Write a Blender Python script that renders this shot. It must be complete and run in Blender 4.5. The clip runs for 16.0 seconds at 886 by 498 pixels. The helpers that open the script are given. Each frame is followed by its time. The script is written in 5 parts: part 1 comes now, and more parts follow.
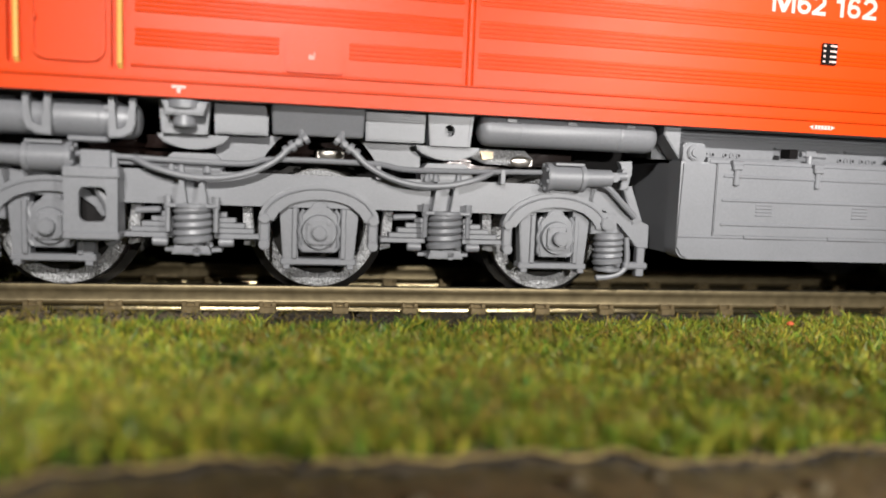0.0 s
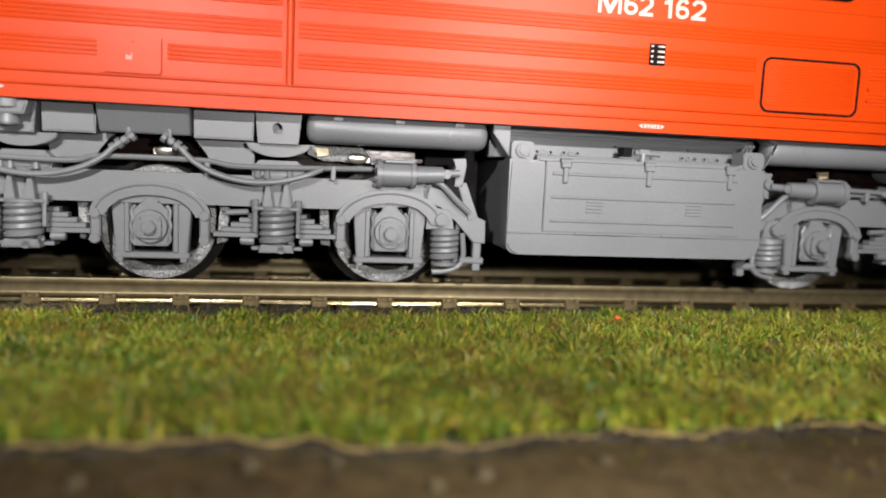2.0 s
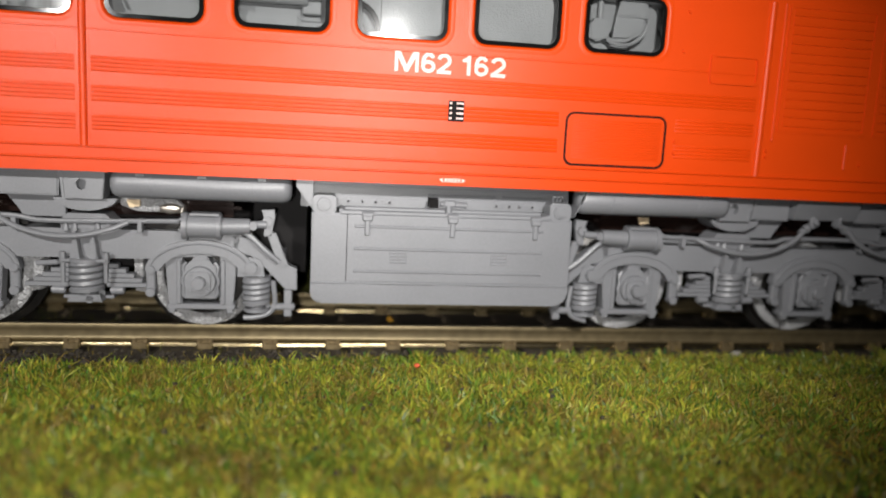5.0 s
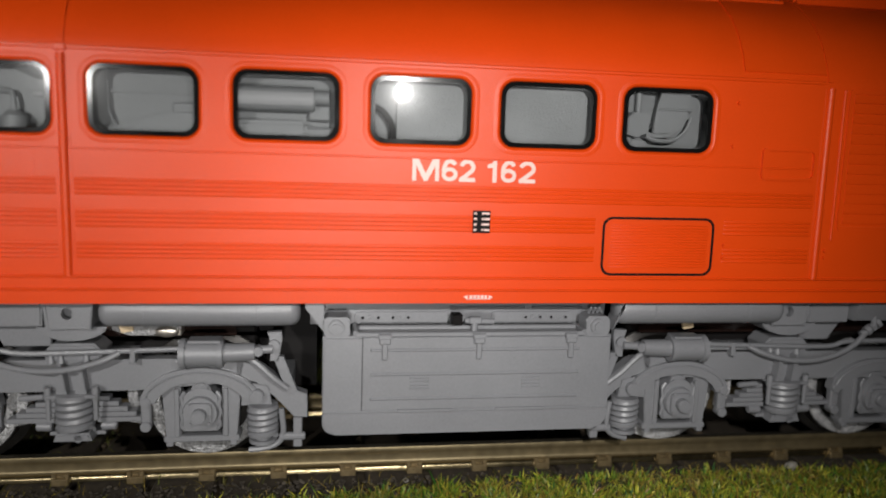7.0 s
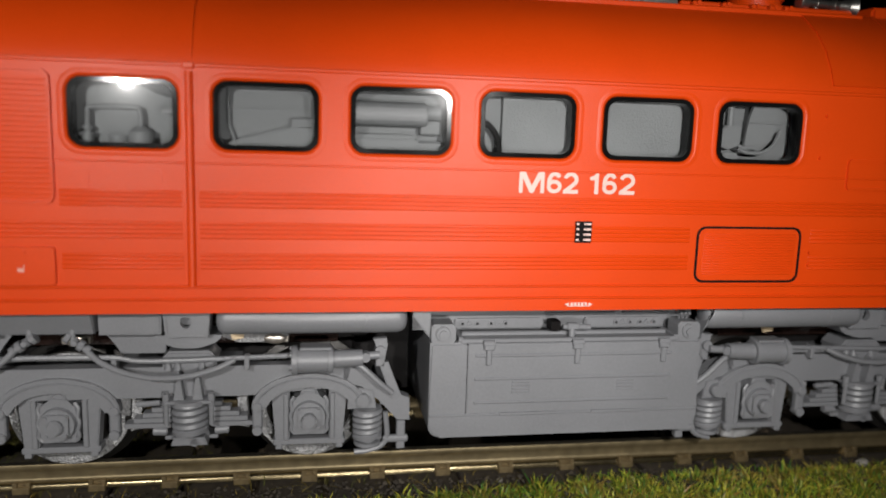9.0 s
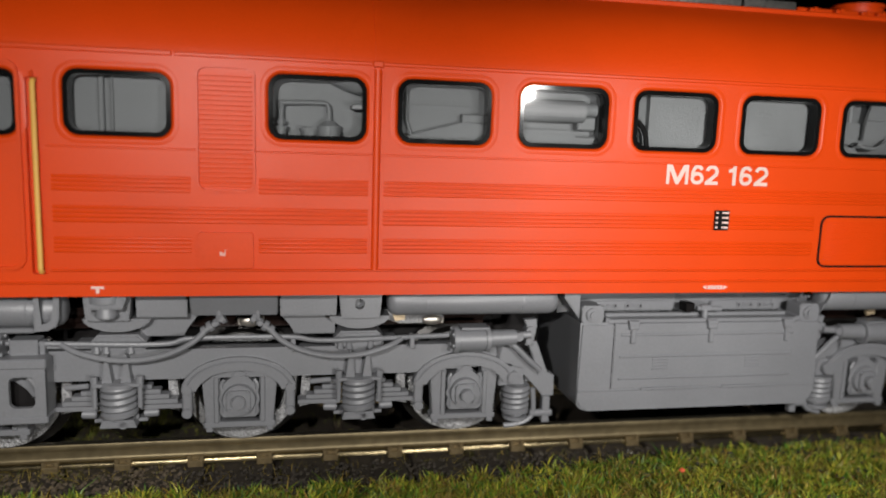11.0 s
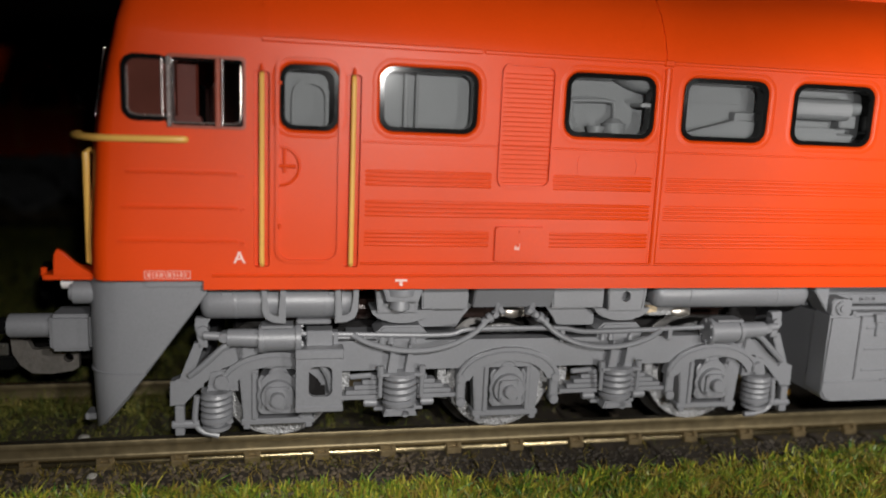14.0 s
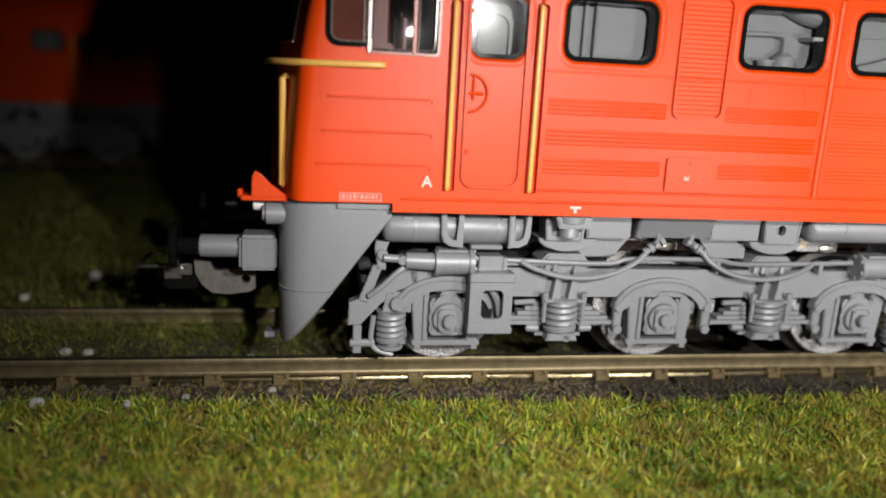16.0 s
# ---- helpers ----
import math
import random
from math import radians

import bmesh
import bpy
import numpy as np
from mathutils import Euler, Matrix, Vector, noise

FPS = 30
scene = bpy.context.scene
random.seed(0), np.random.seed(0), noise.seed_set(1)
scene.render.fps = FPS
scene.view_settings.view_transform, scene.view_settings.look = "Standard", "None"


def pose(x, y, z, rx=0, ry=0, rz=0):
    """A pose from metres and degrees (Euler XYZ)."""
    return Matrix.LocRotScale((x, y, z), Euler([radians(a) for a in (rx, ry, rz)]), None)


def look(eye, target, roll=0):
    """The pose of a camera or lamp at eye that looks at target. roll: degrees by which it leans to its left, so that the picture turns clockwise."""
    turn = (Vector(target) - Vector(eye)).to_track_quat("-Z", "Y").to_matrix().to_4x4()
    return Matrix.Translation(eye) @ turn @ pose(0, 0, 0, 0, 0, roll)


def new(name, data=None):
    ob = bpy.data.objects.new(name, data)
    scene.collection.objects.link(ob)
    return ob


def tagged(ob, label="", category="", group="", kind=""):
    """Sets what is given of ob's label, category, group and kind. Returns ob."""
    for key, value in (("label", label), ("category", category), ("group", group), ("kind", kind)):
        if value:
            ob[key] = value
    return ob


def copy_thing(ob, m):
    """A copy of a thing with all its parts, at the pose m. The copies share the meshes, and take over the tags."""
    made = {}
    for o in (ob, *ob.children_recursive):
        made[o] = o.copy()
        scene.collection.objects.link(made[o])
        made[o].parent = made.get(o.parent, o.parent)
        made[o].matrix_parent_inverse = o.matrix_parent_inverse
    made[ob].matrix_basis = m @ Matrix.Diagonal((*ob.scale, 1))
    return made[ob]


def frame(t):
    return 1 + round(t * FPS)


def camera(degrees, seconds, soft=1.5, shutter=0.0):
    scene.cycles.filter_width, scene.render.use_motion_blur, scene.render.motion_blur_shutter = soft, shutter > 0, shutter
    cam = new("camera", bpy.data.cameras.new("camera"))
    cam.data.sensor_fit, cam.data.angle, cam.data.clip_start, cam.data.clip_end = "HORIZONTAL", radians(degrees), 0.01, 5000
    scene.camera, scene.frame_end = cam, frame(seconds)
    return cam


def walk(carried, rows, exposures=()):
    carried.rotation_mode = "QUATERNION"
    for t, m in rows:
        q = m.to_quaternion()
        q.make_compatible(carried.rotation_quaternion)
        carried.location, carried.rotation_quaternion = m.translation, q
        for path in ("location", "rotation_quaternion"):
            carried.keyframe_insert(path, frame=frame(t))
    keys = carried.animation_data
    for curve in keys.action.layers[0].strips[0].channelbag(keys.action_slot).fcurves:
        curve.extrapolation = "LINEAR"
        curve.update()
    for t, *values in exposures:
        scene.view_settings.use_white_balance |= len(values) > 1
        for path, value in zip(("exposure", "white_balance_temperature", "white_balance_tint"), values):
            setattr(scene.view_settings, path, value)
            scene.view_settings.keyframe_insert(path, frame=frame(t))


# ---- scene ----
# The model stands in true size (scale 1:87); lengths below are in millimetres and become metres through MM.
MM = 0.001
cam = camera(61.5, 16.0, 1.85)
cam.data.dof.use_dof = True
cam.data.dof.focus_distance = 0.077
cam.data.dof.aperture_fstop = 17.5
# seconds, eye (mm), yaw, pitch, roll
ROWS = [
    (0, -1.98, -86.53, 12.15, -11.06, -5.79, 2.35),
    (0.5, 3.17, -88.33, 12.52, -10.86, -5.58, 2.45),
    (1, 8.68, -90.55, 13.39, -10.79, -6.38, 2.42),
    (1.5, 12.11, -91.38, 13.80, -10.56, -6.24, 2.40),
    (2, 15.57, -91.93, 13.49, -10.37, -6.48, 2.60),
    (2.5, 19.85, -92.90, 13.64, -10.48, -6.93, 2.72),
    (3, 23.65, -93.57, 14.90, -10.13, -6.56, 2.86),
    (3.5, 28.72, -94.24, 15.09, -10.06, -7.03, 2.90),
    (4, 34.83, -94.95, 15.90, -10.17, -7.92, 3.36),
    (4.5, 38.35, -95.79, 18.11, -9.74, -9.22, 3.40),
    (5, 36.87, -97.24, 23.28, -9.63, -8.67, 2.98),
    (5.2, 36.92, -97.43, 24.59, -9.86, -6.97, 2.78),
    (7.5, 35.85, -85.91, 34.80, -8.84, -8.19, 1.70),
    (8, 31.41, -86.34, 35.58, -9.51, -8.12, 1.96),
    (8.5, 28.04, -86.97, 35.46, -9.51, -8.75, 1.84),
    (11, 5.84, -90.46, 34.07, -11.22, -8.73, 2.03),
    (11.5, 0.62, -89.14, 36.41, -11.07, -9.06, 2.19),
    (12, -3.87, -88.16, 36.95, -11.39, -9.16, 2.29),
    (12.5, -9.90, -87.62, 36.55, -11.87, -9.40, 2.44),
    (13, -15.59, -86.90, 35.95, -12.25, -9.68, 2.45),
    (13.5, -19.29, -87.06, 35.32, -12.48, -9.91, 2.67),
    (14, -22.87, -86.64, 34.37, -11.65, -10.01, 2.46),
    (14.5, -26.12, -86.90, 34.04, -11.18, -10.77, 2.59),
    (15, -28.80, -86.72, 33.19, -10.37, -11.35, 2.31),
    (15.5, -32.29, -87.02, 32.43, -10.15, -11.79, 2.59),
    (16, -37.83, -87.38, 30.45, -9.80, -12.75, 3.04),
]


def eye_pose(x, y, z, yaw, pitch, roll):
    a, b = radians(yaw), radians(pitch)
    eye = Vector((x, y, z)) * MM
    return look(eye, eye + Vector((-math.sin(a) * math.cos(b), math.cos(a) * math.cos(b), math.sin(b))), roll)


EXPOSURES = [(0, 0.6), (1.5, 0.5), (3, 0.45), (4, 0.43), (5, 0.4), (7.4, -0.22), (8, -0.15), (11, -0.14), (12, -0.09), (13.5, -0.02), (14.2, 0.12), (15, 0.34), (15.5, 0.36), (16, 0.76)]
walk(cam, [(t, eye_pose(*row)) for t, *row in ROWS], EXPOSURES)

# ---- light: the small torch by the lens, at the places along which it is carried, in a dark room ----
world = bpy.data.worlds.new("world")
scene.world = world
world.use_nodes = True
world.node_tree.nodes["Background"].inputs[0].default_value = (0.6, 0.62, 0.7, 1)
world.node_tree.nodes["Background"].inputs[1].default_value = 0.004


def torch(name, eye, target, power, cone):
    """A small round spot."""
    data = bpy.data.lights.new(name, "SPOT")
    data.spot_size, data.spot_blend, data.shadow_soft_size = radians(cone), 1.0, 0.9 * MM
    data.energy = power
    data.color = (1.0, 0.975, 0.945)
    ob = new(name, data)
    ob.matrix_world = look(Vector(eye) * MM, Vector(target) * MM)
    return ob


torch("torch_left", (-8.5, -87.5, 42.8), (-4, -17, 29), 0.175, 90)
torch("torch_right", (50, -86, 42.4), (62, -17, 26), 0.24, 78)
torch("torch_end", (-21, -87, 39), (-39, -29, -4), 0.12, 72)
torch("torch_low", (33, -96.5, 21.5), (31, -30, -1), 0.14, 106)


# ---- materials ----
def mat(name, color, rough=0.5, metal=0.0, spread=0.12, grain=2500, patch=120, bump=0.15, bump_scale=6000, islands=None, spec=0.5, coat=0.0, relief=0.0001):
    """A surface with fine grain, broad patches and relief; sizes are in features per metre."""
    m = bpy.data.materials.new(name)
    m.use_nodes = True
    nt = m.node_tree
    b = nt.nodes["Principled BSDF"]
    b.inputs["Roughness"].default_value = rough
    b.inputs["Metallic"].default_value = metal
    b.inputs["Specular IOR Level"].default_value = spec
    b.inputs["Coat Weight"].default_value = coat
    tc = nt.nodes.new("ShaderNodeTexCoord")

    def noise_tex(scale, detail=4.0):
        n = nt.nodes.new("ShaderNodeTexNoise")
        n.inputs["Scale"].default_value = scale
        n.inputs["Detail"].default_value = detail
        nt.links.new(tc.outputs["Object"], n.inputs["Vector"])
        return n.outputs["Fac"]

    fine, broad = noise_tex(grain), noise_tex(patch, 3.0)
    add = nt.nodes.new("ShaderNodeMath")
    add.operation = "ADD"
    nt.links.new(fine, add.inputs[0])
    nt.links.new(broad, add.inputs[1])
    rng = nt.nodes.new("ShaderNodeMapRange")
    rng.inputs["From Min"].default_value, rng.inputs["From Max"].default_value = 0.6, 1.4
    rng.inputs["To Min"].default_value, rng.inputs["To Max"].default_value = 1 - spread, 1 + spread
    nt.links.new(add.outputs[0], rng.inputs["Value"])
    mul = nt.nodes.new("ShaderNodeVectorMath")
    mul.operation = "SCALE"
    if islands:
        geo = nt.nodes.new("ShaderNodeNewGeometry")
        ramp = nt.nodes.new("ShaderNodeValToRGB")
        ramp.color_ramp.interpolation = "LINEAR"
        els = ramp.color_ramp.elements
        while len(els) < len(islands):
            els.new(0.5)
        for k, c in enumerate(islands):
            els[k].position = k / (len(islands) - 1)
            els[k].color = (*c, 1)
        mixr = nt.nodes.new("ShaderNodeMath")
        mixr.operation = "MULTIPLY_ADD"
        mixr.inputs[1].default_value = 0.62
        nt.links.new(geo.outputs["Random Per Island"], mixr.inputs[0])
        sh = nt.nodes.new("ShaderNodeMapRange")
        sh.inputs["From Min"].default_value, sh.inputs["From Max"].default_value = 0.35, 0.65
        sh.inputs["To Min"].default_value, sh.inputs["To Max"].default_value = 0.0, 0.38
        nt.links.new(broad, sh.inputs["Value"])
        nt.links.new(sh.outputs[0], mixr.inputs[2])
        nt.links.new(mixr.outputs[0], ramp.inputs["Fac"])
        nt.links.new(ramp.outputs["Color"], mul.inputs[0])
    else:
        mul.inputs[0].default_value = color
    nt.links.new(rng.outputs[0], mul.inputs["Scale"])
    nt.links.new(mul.outputs[0], b.inputs["Base Color"])
    rr_ = nt.nodes.new("ShaderNodeMapRange")
    rr_.inputs["To Min"].default_value, rr_.inputs["To Max"].default_value = max(0.02, rough - 0.08), min(1.0, rough + 0.08)
    nt.links.new(fine, rr_.inputs["Value"])
    nt.links.new(rr_.outputs[0], b.inputs["Roughness"])
    if bump:
        bp = nt.nodes.new("ShaderNodeBump")
        bp.inputs["Strength"].default_value = bump
        bp.inputs["Distance"].default_value = relief
        nt.links.new(noise_tex(bump_scale, 2.0), bp.inputs["Height"])
        nt.links.new(bp.outputs[0], b.inputs["Normal"])
    return m


RED = mat("red_paint", (0.63, 0.051, 0.002), 0.4, spec=0.29, spread=0.08, grain=5000, bump=0.24, bump_scale=8000)
GREY = mat("grey_plastic", (0.18, 0.183, 0.194), 0.42, spec=0.75, spread=0.12, grain=4500, bump=0.2, bump_scale=8000)
DARKGREY = mat("dark_chassis_and_gap_shade", (0.012, 0.011, 0.011), 0.6, spec=0.12)
INSIDE = mat("interior_grey", (0.24, 0.24, 0.245), 0.55, spread=0.08, bump=0.3, bump_scale=2500)
CHASSIS = mat("glossy_dark_chassis", (0.02, 0.011, 0.009), 0.16, metal=0.3, grain=300, spread=0.4, bump=0.25, bump_scale=700)
WHEEL = mat("sintered_wheel_metal", (0.46, 0.46, 0.465), 0.3, metal=0.15, spread=0.5, grain=5000, bump=1.0, bump_scale=3800, relief=0.0006, spec=0.8)
TREAD = mat("blackened_tread", (0.03, 0.028, 0.026), 0.35, metal=0.6)
BLACK = mat("black_gloss", (0.005, 0.005, 0.005), 0.12, spread=0.2, grain=300, bump=0, spec=0.22)
TINTED = mat("dark_red_brown_glazing", (0.09, 0.03, 0.022), 0.08, spread=0.3, grain=200, bump=0, spec=0.4)
POST = mat("red_brown_window_post", (0.3, 0.07, 0.04), 0.3, spread=0.15)
BEAD = mat("bright_window_bead", (0.55, 0.47, 0.45), 0.25, metal=0.8)
CABRED = mat("dark_red_cab_inside", (0.16, 0.03, 0.018), 0.4, spread=0.25)
CORE = mat("radiator_core", (0.3, 0.3, 0.305), 0.5, spread=0.25, grain=5000, bump=0.7, bump_scale=5200, relief=0.0002)
BLACKLINE = mat("black_print_and_bore_shade", (0.006, 0.005, 0.005), 0.6, bump=0, spec=0.1)
PALEPRINT = mat("thin_white_print", (0.75, 0.52, 0.47), 0.5, spread=0.1, bump=0)
NUMBER = mat("white_number_print", (0.64, 0.46, 0.41), 0.5, spread=0.08, bump=0)
WHITE = mat("white_print", (0.78, 0.74, 0.72), 0.5, spread=0.06, bump=0)
PINK = mat("faint_white_print", (0.68, 0.32, 0.26), 0.5, spread=0.1, bump=0)
YELLOW = mat("yellow_paint", (0.72, 0.41, 0.09), 0.4, spread=0.1)
RAIL = mat("tarnished_nickel_rail", (0.19, 0.15, 0.083), 0.45, metal=0.7, spread=0.3, grain=900, patch=90, bump=0.2, bump_scale=1500)
RAILTOP = mat("polished_rail_head", (0.55, 0.49, 0.39), 0.22, metal=0.95, spread=0.2, grain=1200, patch=150, bump=0.08)
FOOT = mat("worn_rail_foot", (0.19, 0.152, 0.085), 0.24, metal=0.95, spread=0.4, grain=500, patch=60, bump=0.12)
COUPLER = mat("bare_cast_metal", (0.26, 0.24, 0.22), 0.32, metal=0.65, spread=0.25, bump=0.3)
STEEL = mat("bright_steel", (0.45, 0.43, 0.4), 0.3, metal=0.95, spread=0.2)
SLEEPER = mat("brown_plastic_sleeper", (0.036, 0.028, 0.02), 0.75, spread=0.6, grain=1600, bump=0.9, bump_scale=1300)
CLIP = mat("weathered_rail_clip", (0.22, 0.165, 0.085), 0.4, metal=0.6, spread=0.4, grain=1500, bump=0.3)
SOIL = mat("soil", (0.05, 0.036, 0.02), 0.95, spread=0.6, grain=1500, patch=150, bump=1.0, bump_scale=900)
DIRT = mat("dirt_board", (0.096, 0.071, 0.031), 0.9, spec=0.2, spread=0.6, grain=600, patch=60, bump=0.8, bump_scale=500)
LIP = mat("pale_torn_backing", (0.3, 0.215, 0.075), 0.85, spread=0.5, grain=600, patch=200, bump=0.6, bump_scale=1200)
STONE = mat("ballast_stone", (0.05, 0.04, 0.03), 0.85, spread=0.3, islands=[(0.018, 0.014, 0.01), (0.05, 0.04, 0.028), (0.03, 0.024, 0.018), (0.075, 0.062, 0.045)])
EARTH = mat("brown_earth_crumbs", (0.09, 0.065, 0.04), 0.9, spread=0.3, islands=[(0.05, 0.036, 0.022), (0.10, 0.075, 0.048), (0.075, 0.056, 0.036), (0.13, 0.10, 0.065)])
GRIT = mat("tan_pebble", (0.115, 0.088, 0.046), 0.85, spread=0.35, grain=1500, bump=0.6, bump_scale=1500)
PEBBLE = mat("pale_pebble", (0.32, 0.3, 0.27), 0.8, spread=0.2, bump=0.6, bump_scale=1500)
GRASS = mat("grass_fibre", (0.1, 0.15, 0.03), 0.42, spread=0.45, patch=75, bump=0, spec=0.35,
            islands=[(0.01, 0.035, 0.007), (0.045, 0.15, 0.015), (0.23, 0.29, 0.025), (0.022, 0.085, 0.014), (0.45, 0.43, 0.045), (0.25, 0.13, 0.026), (0.07, 0.2, 0.02), (0.36, 0.36, 0.03), (0.016, 0.075, 0.026), (0.48, 0.37, 0.07)])
OLIVE = mat("olive_grass_fibre", (0.08, 0.09, 0.02), 0.6, spread=0.5, patch=110, bump=0, spec=0.3,
            islands=[(0.025, 0.04, 0.008), (0.085, 0.1, 0.018), (0.17, 0.15, 0.03), (0.04, 0.07, 0.012), (0.22, 0.17, 0.045)])
DRYGRASS = mat("dry_grass_fibre", (0.1, 0.1, 0.03), 0.6, spread=0.3, patch=130, bump=0, spec=0.3,
               islands=[(0.07, 0.075, 0.015), (0.18, 0.14, 0.026), (0.27, 0.185, 0.034), (0.08, 0.1, 0.016), (0.22, 0.125, 0.028)])
CRUMB = mat("orange_crumb", (0.6, 0.1, 0.035), 0.6)
WALL = mat("dark_wall", (0.06, 0.045, 0.035), 0.9, spread=0.3, grain=60, patch=4, bump=0)
TAN = mat("tan_contact_strip", (0.6, 0.47, 0.3), 0.4, metal=0.2, spread=0.25)
STUD = mat("bright_glint_metal", (0.66, 0.61, 0.54), 0.34, metal=0.9, spread=0.25, grain=1500, bump=0.3, bump_scale=1500)

GLASS = bpy.data.materials.new("clear_glazing")
GLASS.use_nodes = True
gn = GLASS.node_tree
gn.nodes.remove(gn.nodes["Principled BSDF"])
gloss, clear, fres, blend = (gn.nodes.new("ShaderNode" + k) for k in ("BsdfGlossy", "BsdfTransparent", "Fresnel", "MixShader"))
gloss.inputs["Roughness"].default_value = 0.02
clear.inputs["Color"].default_value = (0.9, 0.91, 0.91, 1)
fres.inputs["IOR"].default_value = 1.45
gn.links.new(fres.outputs[0], blend.inputs[0])
gn.links.new(clear.outputs[0], blend.inputs[1])
gn.links.new(gloss.outputs[0], blend.inputs[2])
film, veil = gn.nodes.new("ShaderNodeBsdfGlossy"), gn.nodes.new("ShaderNodeMixShader")
film.inputs["Roughness"].default_value = 0.16
veil.inputs[0].default_value = 0.002
gn.links.new(blend.outputs[0], veil.inputs[1])
gn.links.new(film.outputs[0], veil.inputs[2])
gn.links.new(veil.outputs[0], gn.nodes["Material Output"].inputs[0])


# ---- building helpers, in millimetres ----
def part(name, bm, material, parent=None, label="", smooth=35):
    """Links a bmesh as one mesh object under a thing or a part."""
    me = bpy.data.meshes.new(name)
    bmesh.ops.recalc_face_normals(bm, faces=bm.faces)
    bm.to_mesh(me)
    bm.free()
    me.transform(Matrix.Scale(MM, 4))
    me.materials.append(material)
    if smooth and len(me.polygons):
        me.shade_smooth()
        me.set_sharp_from_angle(angle=radians(smooth))
    ob = new(name, me)
    if parent:
        ob.parent = parent
    if label:
        ob["label"] = label
    return ob


def again(ob, parent, x=0.0, y=0.0, z=0.0, turn=0.0, flip=False):
    """The same mesh once more, moved by millimetres."""
    o = new(ob.name.split(".")[0], ob.data)
    o.matrix_basis = pose(x * MM, y * MM, z * MM, 0, 0, turn) @ Matrix.Diagonal((-1 if flip else 1, 1, 1, 1))
    o.parent = parent
    if ob.get("label"):
        o["label"] = ob["label"]
    return o


def B():
    return bmesh.new()


def box(bm, x0, x1, y0, y1, z0, z1, bev=0.0, seg=1):
    vs = [bm.verts.new((x, y, z)) for x in (x0, x1) for y in (y0, y1) for z in (z0, z1)]
    fs = [bm.faces.new([vs[i] for i in q]) for q in ((0, 1, 3, 2), (4, 6, 7, 5), (0, 4, 5, 1), (2, 3, 7, 6), (0, 2, 6, 4), (1, 5, 7, 3))]
    if bev:
        bmesh.ops.bevel(bm, geom=list({e for f in fs for e in f.edges}), offset=bev, segments=seg, affect="EDGES")
    return bm


def prism(bm, pts, y0, y1, bev=0.0):
    """A plate with the outline pts (x, z) from y0 to y1; bev rounds its front (y0) rim."""
    a = [bm.verts.new((x, y0, z)) for x, z in pts]
    b = [bm.verts.new((x, y1, z)) for x, z in pts]
    n = len(pts)
    front = bm.faces.new(a)
    bm.faces.new(b[::-1])
    for i in range(n):
        bm.faces.new((a[i], b[i], b[(i + 1) % n], a[(i + 1) % n]))
    if bev:
        bmesh.ops.bevel(bm, geom=list(front.edges), offset=bev, segments=2, affect="EDGES")
    return bm


def cyl(bm, p, q, r, r2=None, seg=20, bev=0.0):
    p, q = Vector(p), Vector(q)
    d = q - p
    rot = d.to_track_quat("Z", "Y").to_matrix().to_4x4()
    out = bmesh.ops.create_cone(bm, cap_ends=True, segments=seg, radius1=r, radius2=r if r2 is None else r2, depth=d.length, matrix=Matrix.Translation((p + q) / 2) @ rot)
    if bev:
        caps = {f for v in out["verts"] for f in v.link_faces if len(f.verts) > 4}
        bmesh.ops.bevel(bm, geom=list({e for f in caps for e in f.edges}), offset=bev, segments=3, affect="EDGES")
    return bm


def tube(bm, path, r, seg=8):
    pts = [Vector(p) for p in path]
    rings, up = [], None
    for i, p in enumerate(pts):
        d = (pts[min(i + 1, len(pts) - 1)] - pts[max(i - 1, 0)]).normalized()
        if up is None:
            up = d.orthogonal().normalized()
        up = (up - d * up.dot(d)).normalized()
        side = d.cross(up)
        rings.append([bm.verts.new(p + r * (math.cos(2 * math.pi * k / seg) * up + math.sin(2 * math.pi * k / seg) * side)) for k in range(seg)])
    for a, b in zip(rings, rings[1:]):
        for k in range(seg):
            bm.faces.new((a[k], a[(k + 1) % seg], b[(k + 1) % seg], b[k]))
    bm.faces.new(rings[0][::-1])
    bm.faces.new(rings[-1])
    return bm


def curve(points, steps=6):
    """A smooth line through the points (Catmull-Rom)."""
    p = [Vector(q) for q in points]
    p = [2 * p[0] - p[1], *p, 2 * p[-1] - p[-2]]
    out = []
    for i in range(1, len(p) - 2):
        for k in range(steps):
            t = k / steps
            a, b, c, d = p[i - 1 : i + 3]
            out.append(0.5 * (2 * b + (c - a) * t + (2 * a - 5 * b + 4 * c - d) * t * t + (3 * b - a - 3 * c + d) * t**3))
    return [*out, p[-2]]


def rr(x0, x1, z0, z1, r, n=5):
    """The outline of a rectangle with round corners."""
    out = []
    for cx, cz, a in ((x1 - r, z1 - r, 0), (x0 + r, z1 - r, 90), (x0 + r, z0 + r, 180), (x1 - r, z0 + r, 270)):
        for k in range(n + 1):
            t = radians(a + 90 * k / n)
            out.append((cx + r * math.cos(t), cz + r * math.sin(t)))
    return out


def ring(bm, outer, inner, y0, y1):
    """A frame between two outlines of as many points."""
    n = len(outer)
    loops = [[bm.verts.new((x, y, z)) for x, z in pts] for pts, y in ((outer, y0), (inner, y0), (inner, y1), (outer, y1))]
    for a, b in zip(loops, loops[1:] + loops[:1]):
        for k in range(n):
            bm.faces.new((a[k], a[(k + 1) % n], b[(k + 1) % n], b[k]))
    return bm


def arc(cx, cz, r, a0, a1, n=14):
    return [(cx + r * math.cos(radians(a0 + (a1 - a0) * k / n)), cz + r * math.sin(radians(a0 + (a1 - a0) * k / n))) for k in range(n + 1)]


